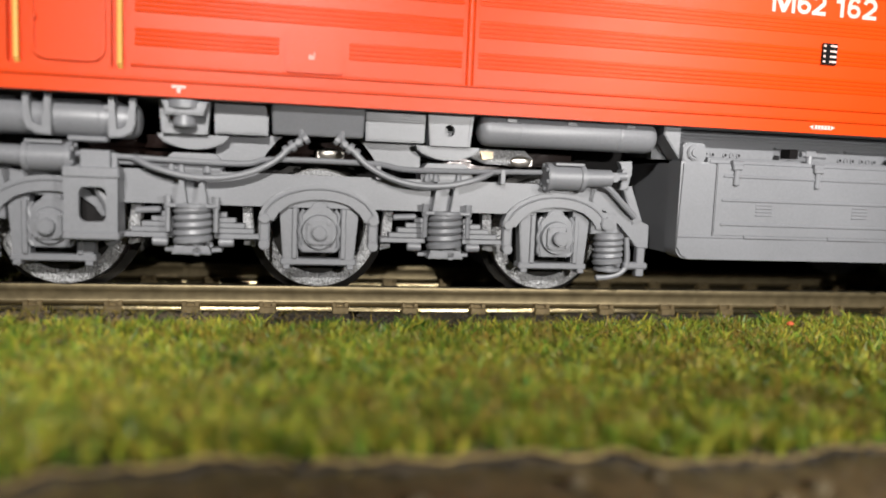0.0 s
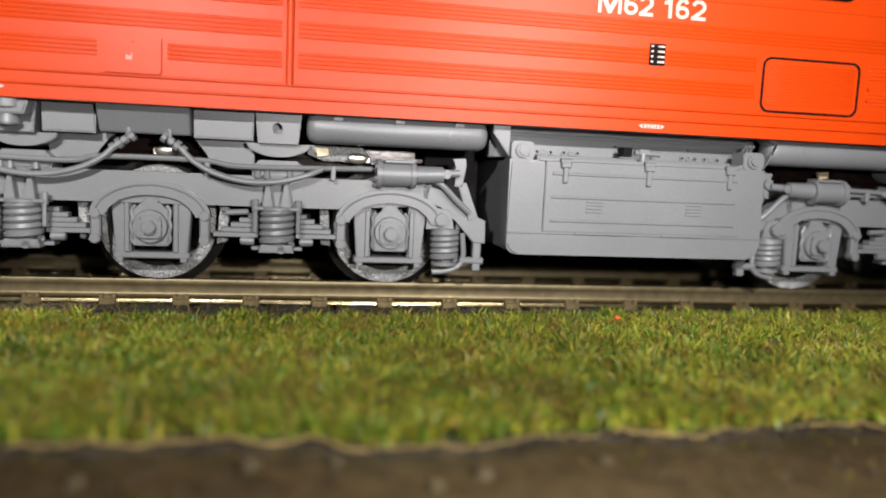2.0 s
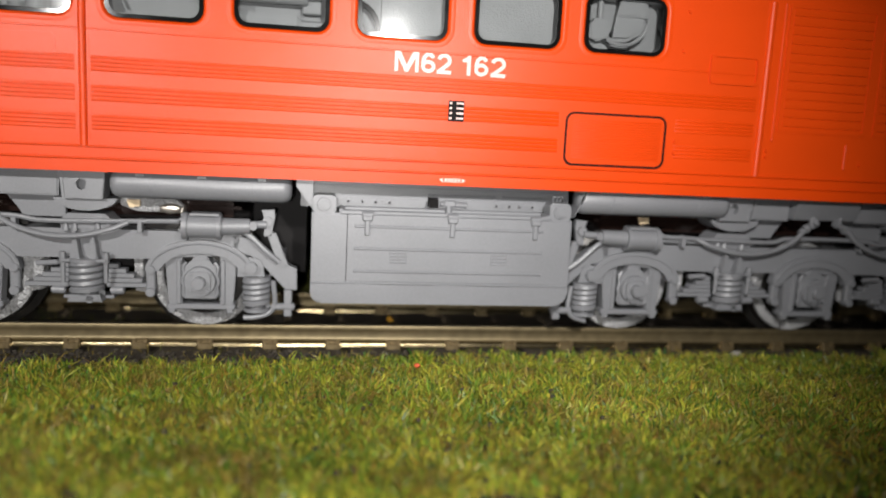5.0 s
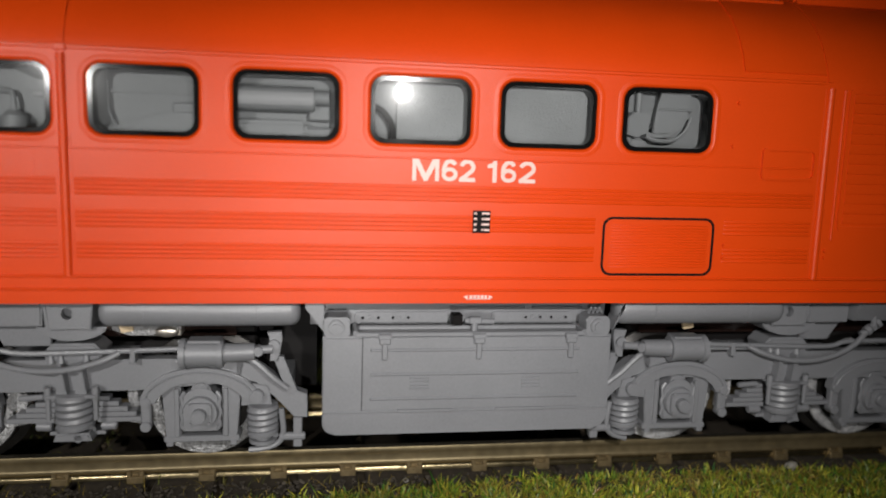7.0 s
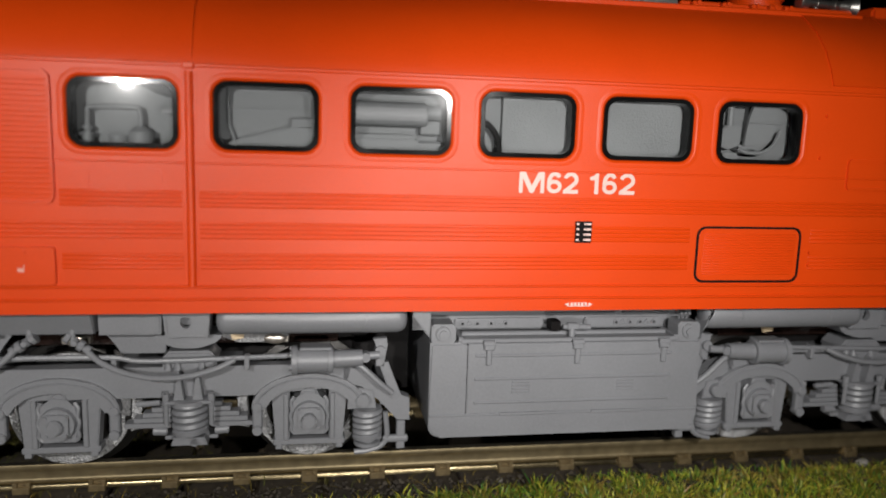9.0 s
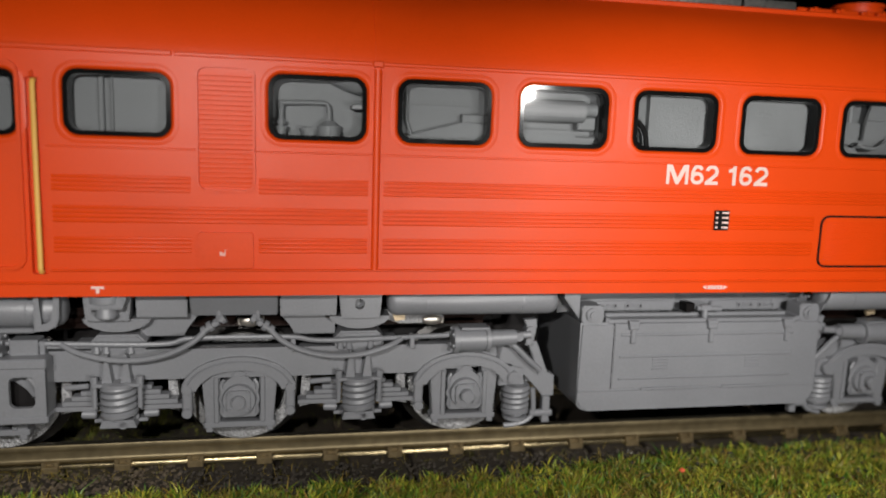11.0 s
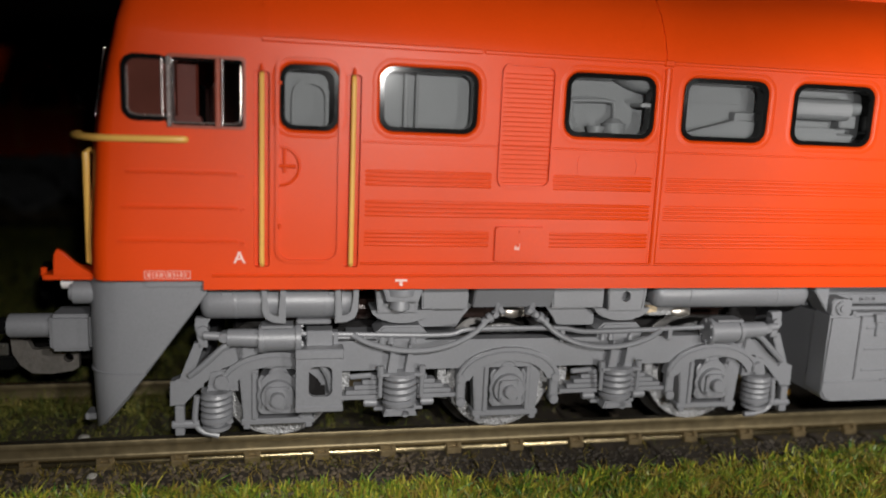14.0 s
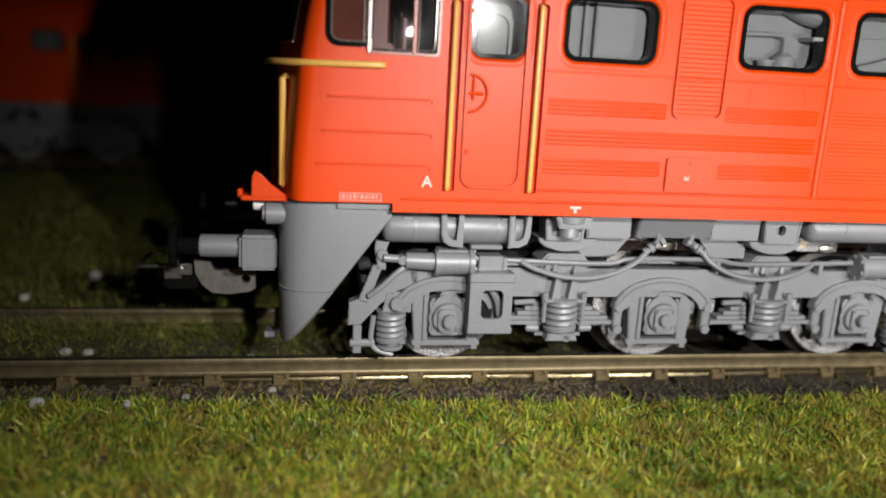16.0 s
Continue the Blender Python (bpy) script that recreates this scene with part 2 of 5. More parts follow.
def helix(bm, x, y, z0, z1, r, wire, turns, seg=6):
    n = int(turns * 14)
    return tube(bm, [(x + r * math.cos(2 * math.pi * turns * k / n), y + r * math.sin(2 * math.pi * turns * k / n), z0 + (z1 - z0) * k / n) for k in range(n + 1)], wire, seg)


def plate_with_holes(bm, outer, holes, y0, y1):
    edges = []
    for pts in [outer, *holes]:
        vs = [bm.verts.new((x, y0, z)) for x, z in pts]
        edges += [bm.edges.new((vs[k], vs[(k + 1) % len(vs)])) for k in range(len(vs))]
    faces = [f for f in bmesh.ops.triangle_fill(bm, use_beauty=True, use_dissolve=False, edges=edges)["geom"] if isinstance(f, bmesh.types.BMFace)]
    out = bmesh.ops.extrude_face_region(bm, geom=faces)
    bmesh.ops.translate(bm, verts=[v for v in out["geom"] if isinstance(v, bmesh.types.BMVert)], vec=(0, y1 - y0, 0))
    bmesh.ops.reverse_faces(bm, faces=faces)
    return bm


# ---- the setting: board, mats, room ----
def mat_edge(x):
    """Where the torn front edge of the grass mat runs."""
    return -47.9 + 0.9 * math.sin(x * 0.13 + 1.6) + 0.55 * math.sin(x * 0.31 + 4) + 0.25 * math.sin(x * 0.9) + 0.12 * math.sin(x * 2.3 + 2)


def ground_sheet(name, material, x0, x1, y_of, y1, z, nx, ny, rough, seed, label, thick=0.0):
    bm = B()
    rows = []
    for i in range(nx + 1):
        x = x0 + (x1 - x0) * i / nx
        ya = y_of(x)
        rows.append([bm.verts.new((x, ya + (y1 - ya) * j / ny, z + rough * (noise.noise((x * 0.13, (ya + (y1 - ya) * j / ny) * 0.13, seed)) + 0.5 * noise.noise((x * 0.6, (ya + (y1 - ya) * j / ny) * 0.6, seed))))) for j in range(ny + 1)])
    for a, b in zip(rows, rows[1:]):
        for j in range(ny):
            bm.faces.new((a[j], b[j], b[j + 1], a[j + 1]))
    if thick:
        low = [bm.verts.new((r[0].co.x, r[0].co.y + 0.3, z - thick)) for r in rows]
        for (a, b), (c, d) in zip(zip(rows, rows[1:]), zip(low, low[1:])):
            bm.faces.new((a[0], c, d, b[0]))
    return tagged(part(name, bm, material, smooth=60), label, "ground", kind="structure")


ground_sheet("ground", DIRT, -600, 700, lambda x: -400, 600, -4.0, 160, 120, 0.35, 3.0, "brown dirt-coloured layout board under the tracks")
ground_sheet("ground_soil", SOIL, -160, 240, lambda x: mat_edge(x) + 0.5, 230, -3.4, 200, 110, 0.25, 7.0, "dark soil of the model railway landscape", 1.5)

bm = B()
edge = [(x, mat_edge(x)) for x in np.arange(-110, 170, 1.1)]
for (xa, ya), (xb, yb) in zip(edge, edge[1:]):
    ha, hb = (-3.75 + 0.55 * noise.noise((x * 0.35, 0, 4)) + 0.3 * noise.noise((x * 1.3, 0, 4)) for x in (xa, xb))
    q = [(xa, ya - 0.35, -4.35), (xb, yb - 0.35, -4.35), (xb, yb - 0.1, hb), (xa, ya - 0.1, ha), (xb, yb + 0.9, -3.4), (xa, ya + 0.9, -3.4)]
    vs = [bm.verts.new(p) for p in q]
    bm.faces.new(vs[:4])
    bm.faces.new((vs[3], vs[2], vs[4], vs[5]))
bmesh.ops.remove_doubles(bm, verts=bm.verts, dist=0.001)
lip = B()
rnd = random.Random(3)
x = -110.0
while x < 165:
    run = rnd.uniform(3.0, 12.0)
    q = [x + run * k / 12 for k in range(13)]
    thick = rnd.uniform(0.06, 0.15)
    drop = rnd.uniform(-0.2, 0.0)
    tube(lip, [(p, mat_edge(p) - 0.3 + 0.4 * noise.noise((p * 1.1, 3, 8)), -3.35 + drop + 0.45 * noise.noise((p * 0.4, 0, 4)) + 0.25 * noise.noise((p * 1.7, 0, 2))) for p in q], thick, 6)
    x += run + rnd.uniform(-1.5, 1.2)
tagged(part("mat_edge_lip", lip, LIP, smooth=80), "pale torn backing showing along the mat edge", "mat edge", kind="structure")
tagged(part("mat_edge_strip", bm, SOIL, smooth=80), "dark torn edge of the grass mat", "mat edge", kind="structure")

for name, b in (("wall_north", (-900, 1000, 800, 820, -300, 900)), ("wall_south", (-900, 1000, -720, -700, -300, 900)), ("wall_west", (-920, -900, -720, 820, -300, 900)), ("wall_east", (1000, 1020, -720, 820, -300, 900))):
    tagged(part(name, box(B(), *b), WALL), "dark plain wall of the unlit room", "wall", kind="structure")
tagged(part("ceiling", box(B(), -920, 1020, -720, 820, 900, 920), WALL), "dark ceiling of the unlit room", "ceiling", kind="structure")
tagged(part("floor", box(B(), -920, 1020, -720, 820, -320, -300), WALL), "dark floor of the unlit room", "floor", kind="structure")


# ---- the track ----
def rail_profile(s):
    """Half-inch scale flat-bottom rail; s is the side on which it stands."""
    c = 8.75
    half = [(0.0, 0.0), (0.36, 0.0), (0.46, -0.04), (0.5, -0.12), (0.5, -0.5), (0.46, -0.6), (0.38, -0.72), (0.35, -0.9), (0.34, -1.1), (0.34, -1.5), (0.37, -1.65), (0.46, -1.76), (0.62, -1.84), (0.95, -1.99), (1.06, -2.2), (1.1, -2.5)]
    pts = half[1:] + [(-y, z) for y, z in half[:0:-1]]
    return [(s * c + y, z) for y, z in pts]


PITCH, CLIP_X = 7.3, 9.6


def make_track(y_mid, x0, x1, label):
    track = tagged(new("railway_track"), label, "railway track", kind="structure")
    for s in (-1, 1):
        bm = B()
        pts = rail_profile(s)
        a = [bm.verts.new((x0, y + y_mid, z)) for y, z in pts]
        b = [bm.verts.new((x1, y + y_mid, z)) for y, z in pts]
        for k in range(len(pts)):
            bm.faces.new((a[k], a[(k + 1) % len(pts)], b[(k + 1) % len(pts)], b[k]))
        bm.faces.new(a)
        bm.faces.new(b)
        rail = part("rail", bm, RAIL, track, "tarnished brassy metal rail")
        part("rail_head", box(B(), x0, x1, y_mid + s * 8.75 - 0.41, y_mid + s * 8.75 + 0.41, -0.003, 0.006), RAILTOP, rail, "polished running surface")
        y = y_mid + s * 8.75
        bm = B()
        for f in (-1, 1):
            v = [bm.verts.new((x, y + f * q, z)) for x in (x0, x1) for q, z in ((0.66, -1.83), (0.88, -1.9), (1.01, -2.01), (1.1, -2.2), (1.15, -2.48))]
            for k in range(4):
                bm.faces.new((v[k], v[k + 1], v[k + 6], v[k + 5]))
        part("rail_foot", bm, FOOT, rail, "bright worn foot of the rail", 60)
    bm = B()
    box(bm, -5.3, 1.0, -15.2, 15.2, -4.4, -2.66, 0.15)
    sleeper = part("sleeper", bm, SLEEPER, track, "dark brown plastic sleeper with wood grain")
    bm = B()
    for y in (-8.75, 8.75):
        for s in (-1, 1):
            q = y + s * 1.25
            box(bm, -0.85, 0.85, q - 0.5, q + 0.5, -2.7, -1.94, 0.1)
            for e in (-0.62, 0.62):
                box(bm, e - 0.24, e + 0.24, q - 0.3, q + 0.25, -2.0, -1.5, 0.08)
            box(bm, -0.5, 0.5, min(q, q - s * 0.75), max(q, q - s * 0.75), -2.0, -1.72, 0.05)
    clip = part("rail_clip", bm, CLIP, sleeper)
    n0, n1 = math.ceil((x0 - CLIP_X) / PITCH), math.floor((x1 - CLIP_X) / PITCH)
    for k in range(n0, n1 + 1):
        if k == n0:
            sleeper.matrix_basis = pose((CLIP_X + PITCH * k) * MM, y_mid * MM, 0)
            continue
        o = again(sleeper, track, CLIP_X + PITCH * k, y_mid, 0, random.uniform(-0.6, 0.6))
        again(clip, o)
    return track


make_track(0, -130, 200, "model railway track with brassy rails on brown sleepers, overgrown with grass")
make_track(172, -260, -30, "neighbouring model railway track in the dark")


# ---- the locomotive ----
loco = tagged(new("model_locomotive"), "red and grey model diesel locomotive standing on brassy rails", "model locomotive")
SIDE = -17.0
LEFT, RIGHT = -34.0, 133.0
WINDOWS = [  # x0, x1, z0, z1, corner
    (-24.0, -18.8, 32.7, 38.5, 1.2),
    (-15.0, -5.7, 32.9, 38.8, 1.3),
    (3.1, 12.4, 33.1, 39.2, 1.3),
    (15.5, 24.9, 33.15, 39.3, 1.3),
    (27.9, 37.4, 33.15, 39.35, 1.3),
    (40.3, 49.8, 33.15, 39.35, 1.3),
    (52.7, 62.2, 33.15, 39.35, 1.3),
    (65.0, 74.3, 33.15, 39.35, 1.3),
]
CAB_WINDOW = (-33.9, -27.0, 32.7, 38.6, 0.5)

# near side wall with its openings
bm = B()
RAILS = ((-25.6, 37.6), (-17.4, 37.7))  # x and top of the upright handrails
holes = [rr(x0 - 0.32, x1 + 0.32, z0 - 0.32, z1 + 0.32, r + 0.3) for x0, x1, z0, z1, r in WINDOWS] + [rr(*CAB_WINDOW)] + [rr(x - 0.7, x + 0.7, 20.0, top + 0.15, 0.25, 2) for x, top in RAILS]
plate_with_holes(bm, [(LEFT, 18.7), (-30.8, 18.7), (-30.8, 17.85), (RIGHT, 17.85), (RIGHT, 40.6), (LEFT, 40.6)], holes, SIDE, SIDE + 0.9)
side = part("side_wall", bm, RED, loco, "orange-red painted ribbed side", smooth=20)
part("side_wall", box(B(), LEFT, RIGHT, 16.1, 17, 17.85, 40.3), RED, loco)
part("underfloor", box(B(), -36, 136, -16.0, 16.0, 17.9, 18.9), GREY, loco)

# roof: one sheet bent over the body, and the round cab noses
ROOF = [(17.0, 40.6), (16.9, 41.3), (16.2, 43.1), (15.1, 45.0), (13.4, 47.0), (10.7, 49.0), (9.2, 49.8), (4.0, 50.4), (0.0, 50.6)]


def roof_sheet(bm, x0, x1, proud=0.0, upto=9, start=0):
    pts = [(-y - proud * 0.8, z + proud * 0.6) for y, z in ROOF[start:upto]]
    if upto == 9:
        pts += [(-y, z) for y, z in pts[-2::-1]]
    a = [[bm.verts.new((x, y, z - d)) for y, z in pts] for x, d in ((x0, 0), (x1, 0))]
    b = [[bm.verts.new((x, y * 0.95, z - 0.7)) for y, z in pts] for x in (x0, x1)]
    for k in range(len(pts) - 1):
        bm.faces.new((a[0][k], a[0][k + 1], a[1][k + 1], a[1][k]))
        bm.faces.new((b[0][k], b[1][k], b[1][k + 1], b[0][k + 1]))
        for e in (0, 1):
            bm.faces.new((a[e][k], b[e][k], b[e][k + 1], a[e][k + 1]))
    for k in (0, len(pts) - 1):
        bm.faces.new((a[0][k], a[1][k], b[1][k], b[0][k]))
    return bm


roof = part("roof", roof_sheet(B(), LEFT, RIGHT), RED, loco, "smooth orange-red sloping roof", smooth=50)
for x in (-25.2, 13.45, 86.7):
    part("roof_seam", roof_sheet(B(), x - 0.3, x + 0.3, 0.14, 7), RED, roof, smooth=50)
part("roof_panel", roof_sheet(B(), 77.3, 86.2, 0.16, 7, 1), RED, roof, smooth=50)
bm = B()
box(bm, -25.6, -5.5, SIDE - 0.2, SIDE + 0.3, 40.3, 40.8, 0.12)
part("gutter", bm, RED, roof)
bm = B()
box(bm, -5.3, 86.3, SIDE - 0.13, SIDE + 0.3, 40.35, 40.75, 0.1)
part("gutter", bm, RED, roof)
bm = B()
box(bm, 12.9, 14.0, SIDE - 0.26, SIDE + 0.3, 40.2, 40.85, 0.12)
part("gutter_joint", bm, RED, roof)


def nose(front_end):
    """A cab front with tight corners and a bowed face; front_end is -1 for the near cab and 1 for the far one."""
    levels = [(18.7, 17.0, 4.9), (22, 17.0, 4.9), (31, 17.0, 4.3), (35, 17.0, 3.7), (38.5, 17.0, 3.0), (40.6, 17.0, 2.5), (41.3, 16.9, 2.4), (43.1, 16.2, 2.0), (45.0, 15.1, 1.6), (47.0, 13.4, 1.2), (49.0, 10.7, 0.7), (49.8, 9.2, 0.5), (50.4, 4.0, 0.2)]
    bm, rows = B(), []
    for z, hw, flank in levels:
        rad = min(1.6, hw * 0.1)
        half = [(0.0, hw), (flank * 0.5, hw)]
        half += [(flank + rad * math.sin(radians(a)), hw - rad * (1 - math.cos(radians(a)))) for a in range(0, 76, 15)]
        xe, ye = half[-1]
        bow = 0.16 * hw
        half += [(xe + bow * (1 - (1 - k / 8) ** 2), ye * (1 - k / 8)) for k in range(1, 9)]
        pts = half + [(x, -y) for x, y in half[-2::-1]]
        rows.append([bm.verts.new(((LEFT if front_end < 0 else RIGHT) + front_end * x, -y, z)) for x, y in pts])
    for a, b in zip(rows, rows[1:]):
        for k in range(len(a) - 1):
            bm.faces.new((a[k], a[k + 1], b[k + 1], b[k]))
    bm.faces.new(rows[-1])
    return part("cab_front", bm, RED, loco, "rounded orange-red cab front", smooth=50)


front = nose(-1)
nose(1)


def face_x(y, z):
    """Where the bowed cab front stands."""
    flank = 4.3 - 0.175 * (z - 31)
    return LEFT - flank - 1.55 - 2.72 * (1 - (y / 15.85) ** 2)


bm, rows = B(), []
for k in range(9):
    y = -13.2 + 1.5 * k
    rows.append([bm.verts.new((face_x(y, z) - d, y, z)) for z, d in ((33.4, 0.12), (39.2, 0.12), (39.2, -0.3), (33.4, -0.3))])
for a, b in zip(rows, rows[1:]):
    for k in range(4):
        bm.faces.new((a[k], b[k], b[(k + 1) % 4], a[(k + 1) % 4]))
for r_ in (rows[0], rows[-1]):
    bm.faces.new(r_)
part("windscreen", bm, BLACK, front, "dark windscreen in a bright frame")
bm = B()
for z in (33.4, 39.2):
    tube(bm, [(face_x(-13.2 + 1.5 * k, z) - 0.12, -13.2 + 1.5 * k, z) for k in range(9)], 0.16, 6)
for y in (-13.2, -1.2):
    tube(bm, [(face_x(y, 33.4) - 0.12, y, 33.4), (face_x(y, 39.2) - 0.12, y, 39.2)], 0.16, 6)
part("windscreen_frame", bm, BEAD, front)


# windows: raised red surround, black frame, clear pane
def window(w, parent):
    x0, x1, z0, z1, r = w
    bm = B()
    lips = ((0.8, SIDE + 0.02), (0.7, SIDE - 0.012), (0.36, SIDE - 0.02), (0.3, SIDE - 0.02), (0.16, SIDE + 0.12), (0.03, SIDE + 0.24), (0.0, SIDE + 0.5))
    loops = [[bm.verts.new((x, y, z)) for x, z in rr(x0 - g, x1 + g, z0 - g, z1 + g, r + g * 0.9)] for g, y in lips]
    for a, b in zip(loops, loops[1:]):
        for k in range(len(a)):
            bm.faces.new((a[k], a[(k + 1) % len(a)], b[(k + 1) % len(a)], b[k]))
    part("window_surround", bm, RED, parent, smooth=60)
    bm = ring(B(), rr(x0, x1, z0, z1, r), rr(x0 + 0.42, x1 - 0.42, z0 + 0.42, z1 - 0.42, r - 0.3), SIDE + 0.17, SIDE + 1.6)
    frame_ = part("window_frame", bm, BLACK, parent, "glossy black window frame")
    bm = prism(B(), rr(x0 + 0.3, x1 - 0.3, z0 + 0.3, z1 - 0.3, r - 0.2), SIDE + 0.27, SIDE + 0.52)
    pane = part("window_pane", bm, GLASS, parent, "clear plastic pane", smooth=0)


for w in WINDOWS:
    window(w, side)

# cab side window: a fixed light and a sliding light in red-brown frames
bm = prism(B(), rr(-37.0, -33.6, 33.4, 38.3, 0.9), SIDE - 0.06, SIDE + 0.6)
part("quarter_light", bm, TINTED, side, "dark rounded quarter light of the cab")
bm = ring(B(), rr(-37.4, -33.15, 33.0, 38.7, 1.2), rr(-36.95, -33.5, 33.45, 38.25, 0.9), SIDE - 0.16, SIDE + 0.5)
part("window_frame", bm, BLACK, side)
bm = tube(B(), [(x, SIDE - 0.16, z) for x, z in ((-33.7, 33.5), (-36.1, 33.5), (-36.7, 33.7), (-36.9, 34.2), (-36.9, 37.5))], 0.08, 8)
tube(bm, [(x, SIDE - 0.12, z) for x, z in ((-33.2, 32.95), (-28.0, 33.0), (-27.5, 33.2), (-27.4, 33.6), (-27.4, 38.0))], 0.07, 8)
tube(bm, [(-34.0, SIDE - 0.2, 33.5), (-34.0, SIDE - 0.2, 38.4)], 0.1, 8)
part("window_bead", bm, BEAD, side, "dull bronze bead round the cab window")
bm = ring(B(), rr(-33.6, -26.95, 32.5, 38.85, 0.4), rr(-33.3, -27.2, 32.75, 38.55, 0.3), SIDE - 0.24, SIDE + 0.5)
part("sliding_frame", bm, POST, side, "red-brown frame of the sliding cab window")
for x, paint in ((-33.45, BEAD), (-29.35, POST)):
    part("window_post", box(B(), x - 0.22, x + 0.22, SIDE - 0.3, SIDE + 0.3, 32.5, 38.7, 0.1), paint, side)
part("window_bead", tube(B(), [(-28.98, SIDE - 0.1, 32.8), (-28.98, SIDE - 0.1, 38.5)], 0.1, 8), BEAD, side)
bm = prism(B(), rr(-33.4, -27.1, 32.8, 38.5, 0.3), SIDE + 0.12, SIDE + 0.4)
pane = part("window_pane", bm, GLASS, side, smooth=0)
bm = ring(B(), rr(-33.5, -27.0, 32.6, 38.6, 0.5), rr(-33.2, -27.4, 32.9, 38.3, 0.4), SIDE + 0.35, SIDE + 1.5)
part("window_frame", bm, BLACK, side)


# ribs pressed into the side, in bands of four fine lines
def rib(x0, x1, z, half, out):
    """A half-round rib with tapered ends."""
    bm, rows = B(), []
    for x, f in ((x0, 0.1), (x0 + 0.22, 1.0), (x1 - 0.22, 1.0), (x1, 0.1)):
        rows.append([bm.verts.new((x, SIDE + 0.05 - (0.05 + out * f) * math.sin(radians(a)), z + half * math.cos(radians(a)))) for a in (0, 25, 60, 90, 120, 155, 180)])
    for a, b in zip(rows, rows[1:]):
        for k in range(6):
            bm.faces.new((a[k], a[k + 1], b[k + 1], b[k]))
    bm.faces.new(rows[0])
    bm.faces.new(rows[-1])
    return bm


def band(x0, x1, z0, z1, n=4):
    pitch = (z1 - z0) / (n - 1)
    for k in range(n):
        part("side_rib", rib(x0, x1, z0 + k * pitch, 0.42 * pitch, 0.095), RED, side, smooth=50)


for x0, x1 in ((-16.2, -4.0), (2.2, 12.7), (14.2, 86.0)):
    band(x0, x1, 27.95, 29.15)
    if x0 > 10:
        x1 = 62.7
    if x0 != 2.2:
        band(x0, 12.7 if x0 < 0 else x1, 25.05, 26.3)
    band(x0, x1, 22.2, 23.4)
band(76.4, 86.0, 25.05, 26.3)
band(76.4, 86.0, 22.2, 23.4)
for k in range(16):
    part("side_rib", rib(64.2, 74.8, 21.6 + 0.28 * k, 0.1, 0.14), RED, side, smooth=50)
for z, x0 in ((20.4, -16.5), (19.2, -30.0)):
    part("moulding", box(B(), x0, 132, SIDE - 0.24, SIDE + 0.1, z - 0.12, z + 0.12, 0.08), RED, side)
part("moulding", box(B(), -16.5, 86, SIDE - 0.08, SIDE + 0.1, 31.75, 31.95, 0.05), RED, side)
for x in (13.45, 86.9):
    bm = box(B(), x - 0.62, x + 0.62, SIDE - 0.03, SIDE + 0.1, 20.4, 40.0, 0.02)
    cyl(bm, (x, SIDE + 0.06, 20.45), (x, SIDE + 0.06, 40.0), 0.4, seg=20)
    part("panel_seam", bm, RED, side)
part("panel_edge", box(B(), 88.35, 88.6, SIDE - 0.18, SIDE + 0.1, 24.5, 40, 0.08), RED, side)
part("panel_edge", box(B(), 98.0, 98.25, SIDE - 0.18, SIDE + 0.1, 21.6, 24.6, 0.08), RED, side)

# cab ribs
for z, x0 in ((28.55, -37.3), (25.4, -37.8), (22.35, -38.2)):
    bm = B()
    box(bm, x0, -27.6, SIDE - 0.34, SIDE + 0.3, z - 0.24, z + 0.24, 0.2, 3)
    part("cab_rib", bm, RED, side)

# louvre between the first two windows
bm = ring(B(), rr(-3.5, 1.9, 27.9, 39.7, 0.9), rr(-3.25, 1.65, 28.15, 39.45, 0.75), SIDE - 0.32, SIDE + 0.1)
louvre = part("louvre", bm, RED, side, "red louvre panel with fine slats")
def wedge(x0, x1, z0, z1, out):
    """A slat whose lower edge stands out."""
    bm = B()
    v = [bm.verts.new((x, y, z)) for x in (x0, x1) for y, z in ((0.1, z0), (-out, z0), (-out + 0.06, z0 + 0.1), (-0.02, z1), (0.1, z1))]
    for k in range(5):
        bm.faces.new((v[k], v[(k + 1) % 5], v[5 + (k + 1) % 5], v[5 + k]))
    bm.faces.new(v[:5])
    bm.faces.new(v[5:])
    return bm


slat = part("slat", wedge(-3.25, 1.65, -0.2, 0.2, 0.05), RED, louvre)
slat.matrix_basis = pose(0, SIDE * MM, 28.6 * MM)
for k in range(1, 24):
    again(slat, louvre, 0, SIDE, 28.6 + 0.447 * k)

# radiator louvre past the second seam
bm = ring(B(), rr(89.0, 100.4, 25.6, 40.0, 0.3), rr(89.4, 100.0, 26.0, 39.6, 0.2), SIDE - 0.14, SIDE + 0.1)
louvre = part("louvre", bm, RED, side, "red radiator louvre with wide slats")
slat = part("slat", wedge(89.6, 99.8, -0.25, 0.6, 0.17), RED, louvre)
slat.matrix_basis = pose(0, SIDE * MM, 26.6 * MM)
for k in range(1, 13):
    again(slat, louvre, 0, SIDE, 26.6 + 1.03 * k)
bm = ring(B(), rr(101.4, 113, 25.6, 40.0, 0.3), rr(101.8, 112.6, 26.0, 39.6, 0.2), SIDE - 0.14, SIDE + 0.1)
louvre = part("louvre", bm, RED, side)
for k in range(0, 13):
    again(slat, louvre, 12.2, SIDE, 26.6 + 1.03 * k)

